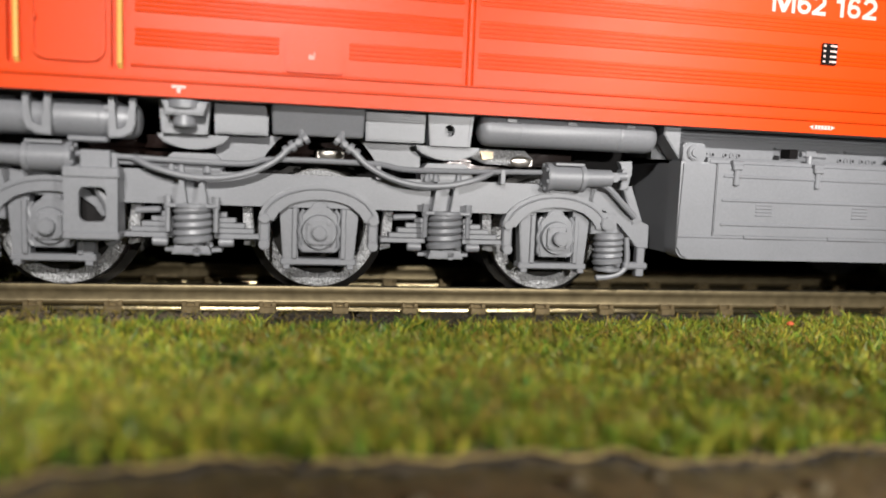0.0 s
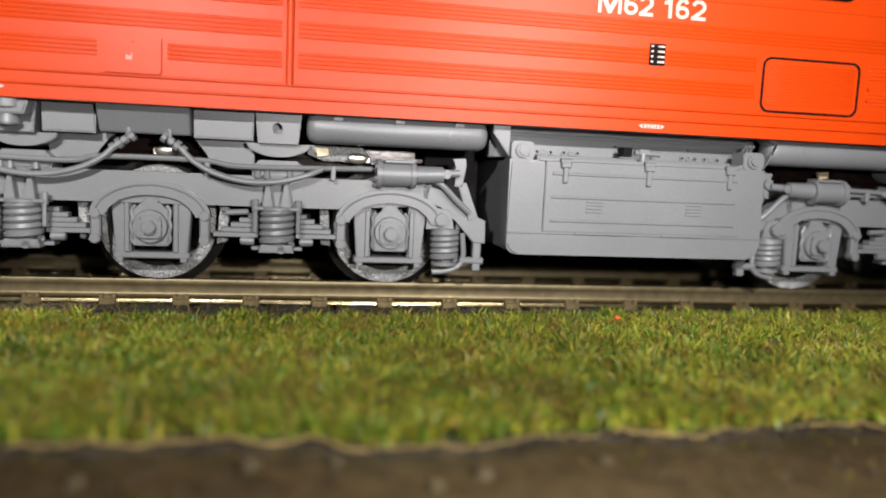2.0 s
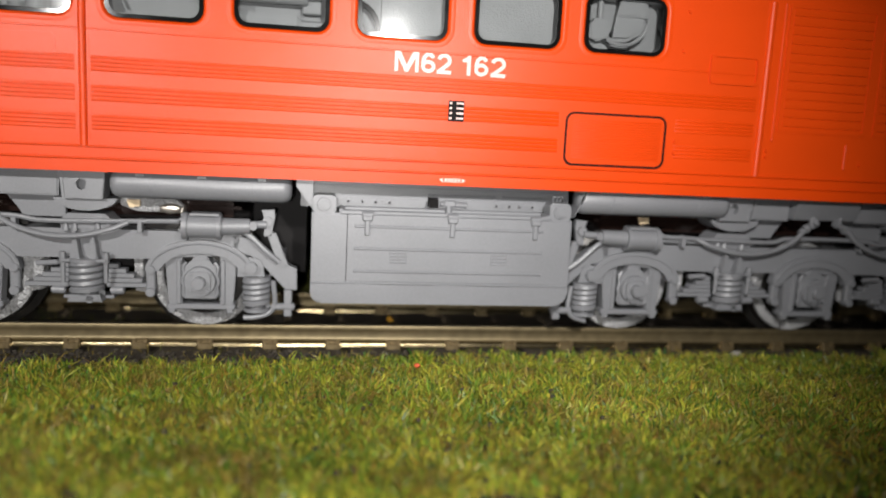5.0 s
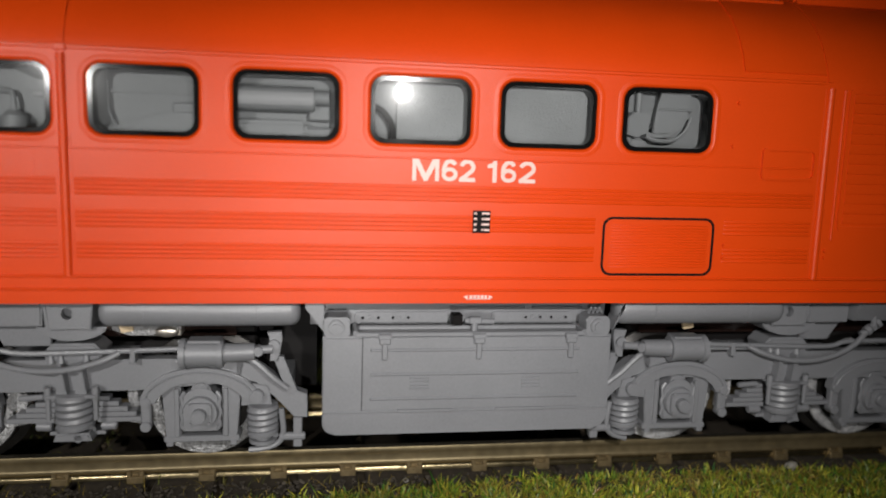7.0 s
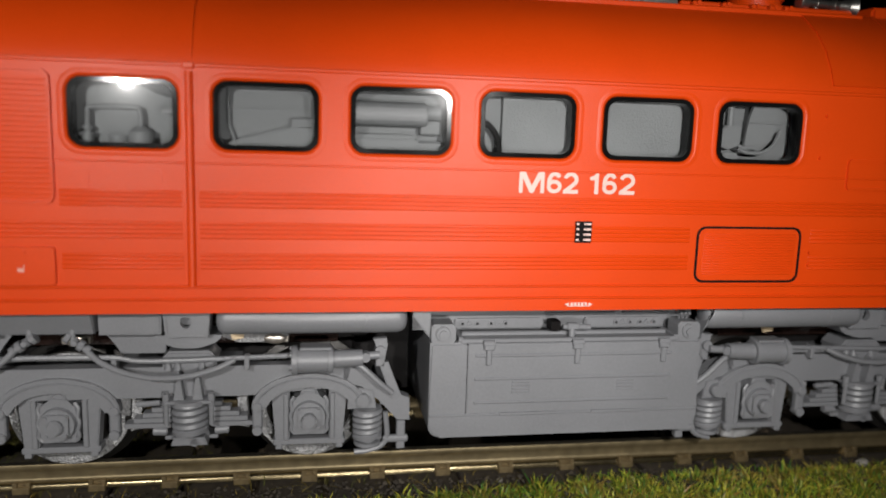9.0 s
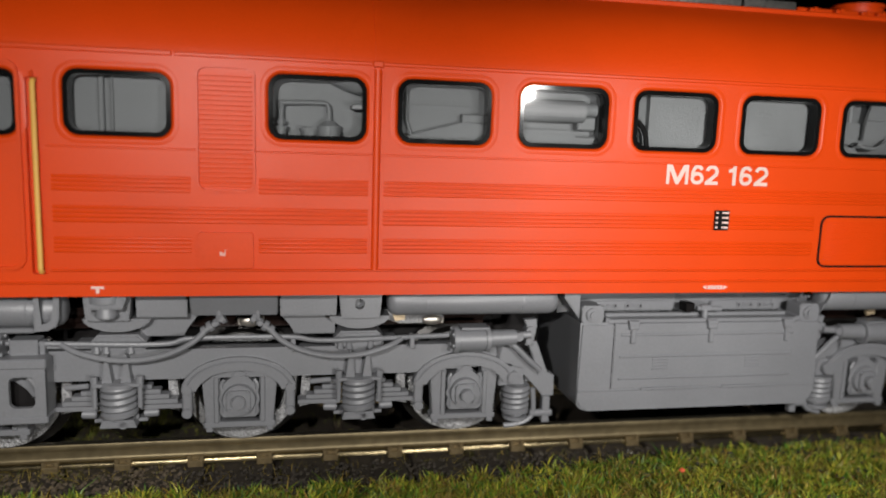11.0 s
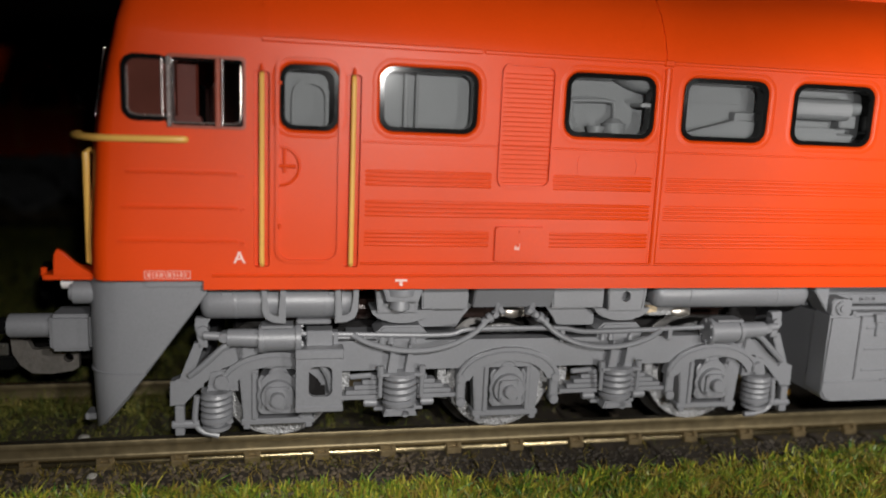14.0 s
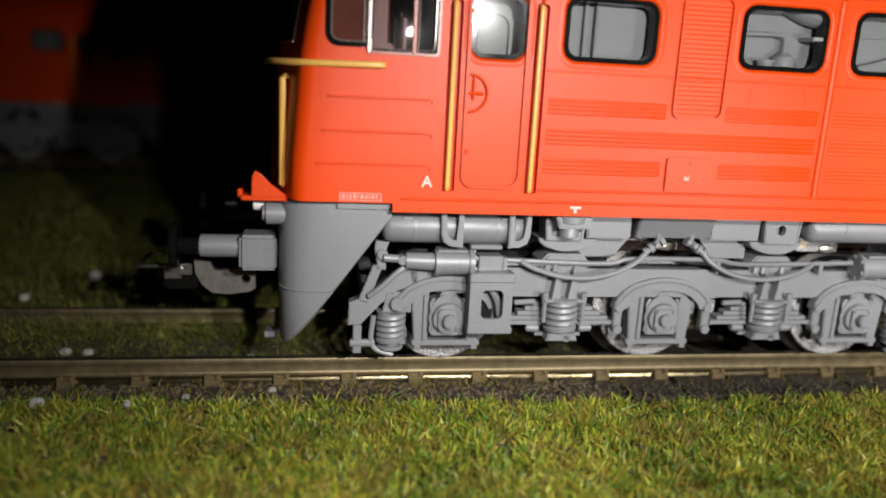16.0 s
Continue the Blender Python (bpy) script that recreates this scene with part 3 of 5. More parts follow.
# hatches and small plates
bm = ring(B(), rr(63.46, 75.34, 20.7, 26.62, 1.0), rr(63.68, 75.12, 20.93, 26.4, 0.85), SIDE - 0.1, SIDE + 0.1)
part("hatch_outline", bm, BLACKLINE, side, "black rubber outline of a rounded hatch")
bm = prism(B(), rr(63.74, 75.06, 20.98, 26.36, 0.8), SIDE - 0.06, SIDE + 0.1, 0.05)
part("hatch", bm, RED, side)
bm = ring(B(), rr(79.9, 85.9, 30.6, 33.9, 0.5), rr(80.2, 85.6, 30.9, 33.6, 0.4), SIDE - 0.24, SIDE + 0.1)
part("small_hatch", bm, RED, side)
bm = B()
prism(bm, rr(-3.4, 1.7, 20.6, 24.1, 0.25), SIDE - 0.3, SIDE + 0.1, 0.12)
for x, z in ((-0.9, 23.6), (-1.1, 22.3)):
    cyl(bm, (x, SIDE - 0.42, z), (x, SIDE, z), 0.16, seg=10)
hatch = part("hatch", bm, RED, side)
part("paint_chip", prism(B(), [(-1.45, 21.85), (-0.9, 21.8), (-0.85, 22.5), (-1.1, 22.3), (-1.4, 22.25)], SIDE - 0.325, SIDE - 0.25), PINK, hatch, "tiny white mark")
bm = ring(B(), rr(4.6, 11, 29.2, 31.4, 0.8), rr(4.75, 10.85, 29.35, 31.25, 0.7), SIDE - 0.05, SIDE + 0.1)
part("filler_outline", bm, RED, side)
for x, z in ((76.9, 38.2), (76.6, 33.9), (13.5, 31.9), (76.5, 23.9), (76.5, 22.6), (87.9, 23.4), (87.9, 22.7), (100.2, 22.3), (-27.3, 28.3), (-27.3, 25.2), (-27.3, 22.1)):
    part("rivet", cyl(B(), (x, SIDE - 0.24, z), (x, SIDE + 0.05, z), 0.17, 0.2, seg=10), RED, side)

# cab door, hand wheel and yellow handrails in their channels
bm = ring(B(), rr(-24.4, -18.45, 20.4, 39.4, 1.3), rr(-24.08, -18.77, 20.72, 39.06, 1.05), SIDE - 0.32, SIDE + 0.05)
door = part("cab_door", bm, RED, side, "closed red cab door")
bm = B()
tube(bm, [(x, SIDE - 0.16, z) for x, z in arc(-24.0, 29.4, 1.75, -90, 90)], 0.13, 8)
tube(bm, [(-24.2, SIDE - 0.14, 29.4), (-22.6, SIDE - 0.14, 29.4)], 0.17, 8)
tube(bm, [(-23.6, SIDE - 0.14, 28.8), (-23.6, SIDE - 0.14, 31.0)], 0.13, 8)
part("door_handle", bm, RED, door)
for x, z in ((-24.0, 23.9), (-24.0, 36.8)):
    part("hinge", cyl(B(), (x, SIDE - 0.35, z - 0.2), (x, SIDE - 0.35, z + 0.2), 0.14, seg=8), RED, door)
for x, top in RAILS:
    bm = box(B(), x - 0.85, x + 0.85, SIDE + 0.7, SIDE + 1.3, 19.8, top + 0.4)
    cyl(bm, (x, SIDE - 0.25, top + 0.2), (x, SIDE - 0.25, top + 0.75), 0.2, 0.1, 8)
    part("handrail_channel", bm, RED, side)
    bm = B()
    tube(bm, curve([(x, SIDE + 0.45, 20.15), (x, SIDE + 0.1, 20.4), (x, SIDE + 0.02, 22), (x, SIDE + 0.02, 35), (x, SIDE + 0.05, top - 0.4), (x, SIDE + 0.45, top - 0.05)]), 0.24, 10)
    part("handrail", bm, YELLOW, side, "yellow vertical handrail beside the cab door")
bm = tube(B(), curve([(-32.2, SIDE + 0.1, 31.5), (-32.5, SIDE - 0.4, 31.5), (-36, SIDE - 0.35, 31.45), (-39.3, SIDE + 0.3, 31.4), (-41.7, -14.4, 31.4), (-42.8, -11.6, 31.4), (-43.2, -8, 31.4)]), 0.31, 10)
part("handrail", bm, YELLOW, front, "yellow handrail bent round the cab front")
bm = tube(B(), [(-41.0, -12.9, 30.05), (-41.35, -13.3, 29.9), (-41.35, -13.3, 19.7), (-41.0, -12.9, 19.5)], 0.33, 10)
part("handrail", bm, YELLOW, front, "yellow upright handrail on the cab front")
bm = B()
box(bm, -45.2, -40.5, -14.5, -9.5, 18.2, 18.7, 0.1)
prism(bm, [(-44.2, 18.6), (-40.6, 18.6), (-41.3, 19.1), (-42.4, 19.9), (-43.3, 20.8), (-43.8, 21.1), (-44.1, 20.6)], -14.7, -14.1, 0.08)
for y in (-13.6, -10):
    box(bm, -45.6, -45.1, y, y + 0.5, 18.3, 19.2, 0.1)
part("front_step", bm, RED, front, "red step ledge under the cab front")


# ---- printed marks ----
def bar(name, x0, x1, z0, z1, material, parent, y=SIDE - 0.02):
    return part(name, box(B(), x0, x1, y, y + 0.05, z0, z1), material, parent)


def lettering(words, x0, x1, z0, z1, material, parent, label, weight=0.02):
    data = bpy.data.curves.new("lettering", "FONT")
    data.body = words
    data.size = 1.0
    data.extrude = 0.01
    data.bevel_depth = weight
    data.bevel_resolution = 0
    data.resolution_u = 3
    tmp = new("lettering_outline", data)
    me = bpy.data.meshes.new_from_object(tmp)
    bpy.data.objects.remove(tmp)
    co = np.empty(len(me.vertices) * 3)
    me.vertices.foreach_get("co", co)
    co = co.reshape(-1, 3)
    lo, hi = co.min(0), co.max(0)
    out = np.empty_like(co)
    out[:, 0] = x0 + (co[:, 0] - lo[0]) / (hi[0] - lo[0]) * (x1 - x0)
    out[:, 2] = z0 + (co[:, 1] - lo[1]) / (hi[1] - lo[1]) * (z1 - z0)
    out[:, 1] = SIDE - 0.025 - co[:, 2] * 1.5
    me.vertices.foreach_set("co", (out * MM).ravel())
    me.materials.clear()
    me.materials.append(material)
    me.update()
    ob = new("lettering", me)
    ob.parent = parent
    ob["label"] = label
    return ob


def ribbon(bm, pts, width, y):
    """A flat printed stroke along the points (x, z)."""
    rows = []
    for k, (x, z) in enumerate(pts):
        (xa, za), (xb, zb) = pts[max(k - 1, 0)], pts[min(k + 1, len(pts) - 1)]
        n = math.hypot(xb - xa, zb - za)
        nx, nz = -(zb - za) / n * width / 2, (xb - xa) / n * width / 2
        rows.append([bm.verts.new(p) for p in ((x + nx, y, z + nz), (x - nx, y, z - nz), (x - nx, y + 0.04, z - nz), (x + nx, y + 0.04, z + nz))])
    for a, b in zip(rows, rows[1:]):
        for k in range(4):
            bm.faces.new((a[k], a[(k + 1) % 4], b[(k + 1) % 4], b[k]))
    bm.faces.new(rows[0])
    bm.faces.new(rows[-1])
    return bm


def oval(cx, cz, rx, rz, a0, a1, n=18):
    return [(cx + rx * math.cos(radians(a0 + (a1 - a0) * k / n)), cz + rz * math.sin(radians(a0 + (a1 - a0) * k / n))) for k in range(n + 1)]


def figure_six(x0, x1, z0, z1, weight):
    cx, w, h, g = (x0 + x1) / 2, (x1 - x0 - weight) / 2, z1 - z0, weight / 2
    bm = ribbon(B(), oval(cx, z0 + g + 0.225 * h, w, 0.225 * h, 170, 530, 24), weight * 0.95, SIDE - 0.06)
    return ribbon(bm, oval(cx + 0.04, z0 + 0.5 * h, w + 0.02, 0.5 * h - g, 195, 38, 16), weight, SIDE - 0.066)


def figure_two(x0, x1, z0, z1, weight):
    cx, w, h, g = (x0 + x1) / 2, (x1 - x0 - weight) / 2, z1 - z0, weight / 2
    top = oval(cx, z1 - g - 0.26 * h, w, 0.26 * h, 168, -28, 14)
    bm = ribbon(B(), top + [(cx + 0.2 * w, z0 + 0.36 * h), (cx - 0.45 * w, z0 + 0.22 * h), (x0 + g * 1.1, z0 + weight * 0.6)], weight, SIDE - 0.06)
    return ribbon(bm, [(x0, z0 + g * 0.95), (x1, z0 + g * 0.95)], weight * 0.95, SIDE - 0.066)


def figure_one(x0, x1, z0, z1, weight):
    xs, h = x1 - weight, z1 - z0
    return prism(B(), [(xs, z0), (x1, z0), (x1, z1), (xs + 0.1, z1), (xs - 0.06, z1 - 0.14 * h), (x0, z1 - 0.21 * h), (x0, z1 - 0.36 * h), (xs, z1 - 0.35 * h)], SIDE - 0.06, SIDE - 0.02)


def letter_m(x0, x1, z0, z1, weight):
    c, h = (x0 + x1) / 2, z1 - z0
    half = [(x0, z0), (x0, z1), (x0 + weight * 1.45, z1), (c, z0 + 0.34 * h)]
    low = [(x0 + weight * 0.92, z0), (x0 + weight * 0.92, z0 + 0.68 * h), (c - weight * 0.42, z0)]
    return prism(B(), half + [(2 * c - x, z) for x, z in half[-2::-1]] + [(2 * c - x, z) for x, z in low] + low[::-1], SIDE - 0.06, SIDE - 0.02)


for glyph, x0, x1 in ((letter_m, 44.3, 46.85), (figure_six, 47.1, 48.65), (figure_two, 48.8, 50.35), (figure_one, 51.55, 52.45), (figure_six, 52.85, 54.4), (figure_two, 54.65, 56.3)):
    part("lettering", glyph(x0, x1, 29.72, 31.85, 0.4), NUMBER, side, "white printed class number")
lettering("A", -28.15, -27.05, 20.35, 21.45, PALEPRINT, side, "white printed letter", 0.02)
bm = ring(B(), [(-35.9, 18.9), (-31.9, 18.9), (-31.9, 19.65), (-35.9, 19.65)], [(-35.82, 18.98), (-31.98, 18.98), (-31.98, 19.57), (-35.82, 19.57)], SIDE - 0.16, SIDE - 0.1)
plate = part("data_plate", bm, PINK, side, "thin white printed frame with small writing")
x = -35.65
for w in (0.3, 0.12, 0.22, 0.3, 0.1, 0.34, 0.2, 0.12, 0.26, 0.18):
    part("print_bar", box(B(), x, x + w, SIDE - 0.16, SIDE - 0.1, 19.1, 19.45), PINK, plate)
    x += w + 0.14
bm = B()
box(bm, -13.1, -11.95, SIDE - 0.17, SIDE - 0.02, 18.62, 18.85)
box(bm, -12.68, -12.38, SIDE - 0.17, SIDE - 0.02, 18.2, 18.7)
part("jacking_mark", bm, PALEPRINT, side, "small white T-shaped mark")
bm = B()
prism(bm, [(49.6, 18.5), (50.05, 18.68), (50.05, 18.32)], SIDE - 0.16, SIDE - 0.02)
prism(bm, [(52.6, 18.5), (52.15, 18.32), (52.15, 18.68)], SIDE - 0.16, SIDE - 0.02)
for k in range(5):
    box(bm, 50.25 + 0.37 * k, 50.5 + 0.37 * k, SIDE - 0.16, SIDE - 0.02, 18.36, 18.68)
box(bm, 49.9, 52.3, SIDE - 0.16, SIDE - 0.02, 18.27, 18.33)
part("length_mark", bm, PALEPRINT, side, "small white printed bars with arrowheads")
plate = bar("data_table", 50.25, 51.95, 24.85, 27.0, BLACKLINE, side, SIDE - 0.3)
for k in range(4):
    z = 25.05 + 0.53 * k
    for xa, xb in ((50.36, 50.62), (51.12, 51.3), (51.36, 51.88)):
        part("print_bar", box(B(), xa, xb, SIDE - 0.32, SIDE - 0.24, z, z + 0.19), PALEPRINT, plate)

# ---- inside the body, behind the windows ----
bm = B()
plate_with_holes(bm, [(-25.2, 19), (86, 19), (86, 44), (-25.2, 44)], [], -12.6, -11.6)
inside = part("machine_room", bm, INSIDE, loco, "grey moulded machinery behind the windows")
inside.matrix_basis = pose(0, -1.5 * MM, 0)
part("bulkhead", box(B(), -25.9, -25.2, -14.4, 15.8, 19, 40), DARKGREY, inside)
bm = B()
box(bm, -12.5, -12.0, -13.2, -12.4, 30, 40, 0.1)
box(bm, -11.4, -11.1, -13.4, -12.4, 30, 40, 0.1)
box(bm, -11.1, -3.5, -13.1, -12.4, 30, 40)
part("cabinet_door", bm, INSIDE, inside)
bm = B()
ring(bm, rr(-23.0, -19.4, 28, 37.4, 1.7), rr(-22.5, -19.9, 28.5, 36.9, 1.2), -13.1, -12.4)
box(bm, -24.6, -23.9, -13.6, -12.4, 28, 40, 0.2)
part("inner_door", bm, INSIDE, inside)
bm = B()
tube(bm, curve([(4.3, -13.6, 32), (4.3, -13.6, 36.2), (4.6, -13.6, 36.6), (8.2, -13.6, 36.7), (8.8, -13.6, 36.3), (8.9, -13.6, 35)]), 0.22, 8)
for za, zb, ra, rb in ((32.2, 33.0, 0.75, 0.8), (33.0, 33.5, 0.8, 1.18), (33.5, 34.3, 1.18, 1.12), (34.3, 34.5, 1.22, 1.22), (34.5, 35.0, 1.05, 0.5)):
    cyl(bm, (8.9, -13.6, za), (8.9, -13.6, zb), ra, rb, 18)
cyl(bm, (7.0, -13.6, 32.4), (7.0, -13.6, 34.0), 0.85, seg=16, bev=0.1)
cyl(bm, (7.0, -13.6, 33.9), (7.0, -13.6, 34.15), 0.98, seg=16)
cyl(bm, (4.3, -13.6, 32.4), (4.3, -13.6, 34.2), 0.48, seg=12, bev=0.1)
cyl(bm, (4.3, -13.6, 34.1), (4.3, -13.6, 34.35), 0.68, seg=12)
cyl(bm, (4.3, -13.6, 34.6), (4.3, -13.6, 34.95), 0.45, seg=12)
part("pump", bm, INSIDE, inside)
bm = tube(B(), curve([(7.4, -12.6, 41.6), (9.2, -13.0, 40.4), (11.0, -13.4, 39.5), (12.6, -13.6, 39.2), (14, -13.6, 39.2)]), 1.65, 16)
box(bm, 11.0, 13.0, -15.2, -12.4, 36.2, 36.6, 0.08)
box(bm, 12.2, 12.6, -15.2, -14.6, 35.6, 37.4, 0.08)
part("duct", bm, INSIDE, inside)
bm = B()
prism(bm, [(14.5, 32), (25.5, 32), (25.5, 35.2), (22.4, 35.4), (14.8, 33.3)], -14.0, -12.4, 0.15)
box(bm, 22.3, 25.4, -13.6, -12.4, 35.3, 36.2, 0.1)
box(bm, 14.5, 25.6, -12.9, -12.4, 37.0, 37.25)
tube(bm, [(16.6, -13.2, 39), (16.6, -13.2, 35.5), (17.4, -13.2, 33.4)], 0.15, 6)
part("engine_block", bm, INSIDE, inside)
bm = B()
cyl(bm, (27.5, -14.0, 36.9), (35.2, -14.0, 36.9), 1.15, seg=18, bev=0.15)
cyl(bm, (35.2, -14.0, 37.1), (36.5, -14.0, 37.1), 0.7, seg=14)
box(bm, 34.6, 36.6, -14.0, -12.4, 35.0, 36.4, 0.15)
box(bm, 27.5, 34.5, -14.2, -12.4, 33.0, 34.9, 0.4, 2)
box(bm, 34.2, 37.0, -13.7, -12.4, 32.6, 34.4, 0.2)
box(bm, 37.1, 39.4, -14.4, -12.4, 31, 41, 0.3, 2)
part("filter_drum", bm, INSIDE, inside)
bm = B()
prism(bm, rr(42.9, 51.8, 32.0, 40.4, 0.3), -13.4, -12.4, 0.1)
part("radiator", bm, CORE, inside, "grey mesh radiator core")
bm = tube(B(), curve([(40.6, -13.8, 36.6), (41.6, -13.8, 36.0), (42.4, -13.8, 34.8), (42.6, -13.8, 33)]), 0.3, 8)
part("pipe", bm, DARKGREY, inside)
bm = B()
prism(bm, rr(52.0, 62.6, 32.0, 40.4, 0.3), -13.4, -12.4, 0.1)
part("radiator", bm, CORE, inside, "grey mesh radiator core")
bm = prism(B(), [(69.2, 41), (72.7, 41), (72.5, 37.4), (71.7, 35.5), (70.3, 34.6), (67.9, 34.5), (68.1, 35.2), (69.0, 36.0), (69.3, 37.8)], -14.5, -12.4, 0.45)
box(bm, 68.9, 72.6, -14.65, -13.2, 37.2, 37.45, 0.08)
tube(bm, curve([(67.8, -14.5, 34.7), (68.6, -14.7, 34.3), (70.4, -14.7, 34.3), (71.8, -14.6, 35.2), (72.5, -14.5, 36.6)]), 0.2, 8)
prism(bm, [(65.9, 36.3), (66.5, 37.0), (68.3, 36.9), (68.2, 35.0), (66.9, 34.5), (65.8, 34.9)], -14.2, -12.4, 0.15)
prism(bm, rr(66.0, 68.0, 33.0, 34.2, 0.3), -14.3, -12.4, 0.2)
tube(bm, [(67.2, -13.6, 36.8), (67.2, -13.6, 41)], 0.35, 8)
part("blower", bm, INSIDE, inside)
bm = B()
box(bm, -33.5, -31.2, -8, -3, 27, 36.5, 0.5, 2)
box(bm, -39, -35, -13, 13, 27, 32.5, 0.4, 2)
box(bm, -31.2, -28, -8, -3, 27, 30, 0.4, 2)
part("driver_desk", bm, DARKGREY, inside, "dark driver's desk and seat")
bm = box(B(), -33.4, -31.4, -12.4, -11.4, 28, 40, 0.2)
box(bm, -30.9, -29.6, -11.6, -8.6, 29, 36.6, 0.5, 3)
prism(bm, rr(-33.4, -31.0, 31.6, 33.6, 0.4), -13.4, -12.2, 0.15)
part("cab_lining", bm, CABRED, inside, "dark red lining and seat of the cab")

# ---- on the roof ----
for x0, x1 in ((15.6, 23.1), (23.4, 34.2), (34.5, 45.4), (45.7, 56.3), (56.6, 63.4)):
    bm = B()
    box(bm, x0, x1, -8.9, -8.4, 49.7, 50.95, 0.08)
    box(bm, x0 + 0.3, x1 - 0.3, -8.4, 8.4, 50.1, 50.35)
    n = round((x1 - x0) / 1.25)
    for j in range(n):
        x = x0 + 0.4 + (x1 - x0 - 1.0) * j / (n - 1)
        box(bm, x, x + 0.2, -8.4, 8.4, 50.35, 50.85)
    part("roof_grille", bm, STEEL, roof, "dull silver roof grille")
for x0, x1, y0, z0 in ((5.5, 15.5, -10.2, 49.2), (16, 85, -10.3, 49.1)):
    part("roof_lip", box(B(), x0, x1, y0, y0 + 0.55, z0, z0 + 0.65, 0.12), RED, roof)
part("roof_hatch", box(B(), 63.9, 85, -8.5, 8, 49.6, 50.5, 0.15), RED, roof)
bm = cyl(B(), (75.0, -4.6, 50.3), (75.0, -4.6, 51.5), 2.9, seg=32, bev=0.1)
cyl(bm, (75.0, -4.6, 50.4), (75.0, -4.6, 50.8), 3.5, seg=32, bev=0.1)
cyl(bm, (75.0, -4.6, 51.4), (75.0, -4.6, 51.8), 3.2, seg=32, bev=0.12)
part("roof_vent", bm, RED, roof, "round red roof ventilator")
for x in (65.0, 68.5, 72.0, 74.2, 76.0):
    bm = box(B(), x, x + 1.2, -9.3, -8.4, 49.7, 50.4, 0.12)
    cyl(bm, (x + 0.6, -9.5, 50.2), (x + 0.6, -8.6, 50.2), 0.22, seg=8)
    part("roof_clasp", bm, RED, roof)
bm = cyl(B(), (79.3, -7.8, 51.3), (83.4, -7.8, 51.1), 0.46, 0.5, 16)
cyl(bm, (83.4, -7.8, 51.1), (84.6, -7.8, 51.05), 0.5, 0.85, 18)
cyl(bm, (84.6, -7.8, 51.05), (85.3, -7.8, 51.02), 0.85, 1.35, 18)
cyl(bm, (78.5, -7.8, 51.3), (79.6, -7.8, 51.3), 0.9, seg=16, bev=0.15)
for x in (80.8, 83.0):
    cyl(bm, (x, -7.8, 50.3), (x, -7.8, 51.2), 0.25, seg=8)
    cyl(bm, (x - 0.15, -7.8, 51.15), (x + 0.15, -7.8, 51.15), 0.62, seg=16)
part("horn", bm, STEEL, roof, "silver roof horn")
part("roof_hump", box(B(), 86.8, 112, -9.4, 9.4, 49.0, 50.9, 0.3, 2), RED, roof)


# ---- bogies ----
def lathe(bm, profile, cx, cz, seg=40):
    """Turns (y, r) round a cross axis at cx, cz."""
    rings = [[bm.verts.new((cx + r * math.cos(2 * math.pi * k / seg), y, cz + r * math.sin(2 * math.pi * k / seg))) for k in range(seg)] for y, r in profile]
    for a, b in zip(rings, rings[1:]):
        for k in range(seg):
            bm.faces.new((a[k], a[(k + 1) % seg], b[(k + 1) % seg], b[k]))
    bm.faces.new(rings[0][::-1])
    bm.faces.new(rings[-1])
    return bm


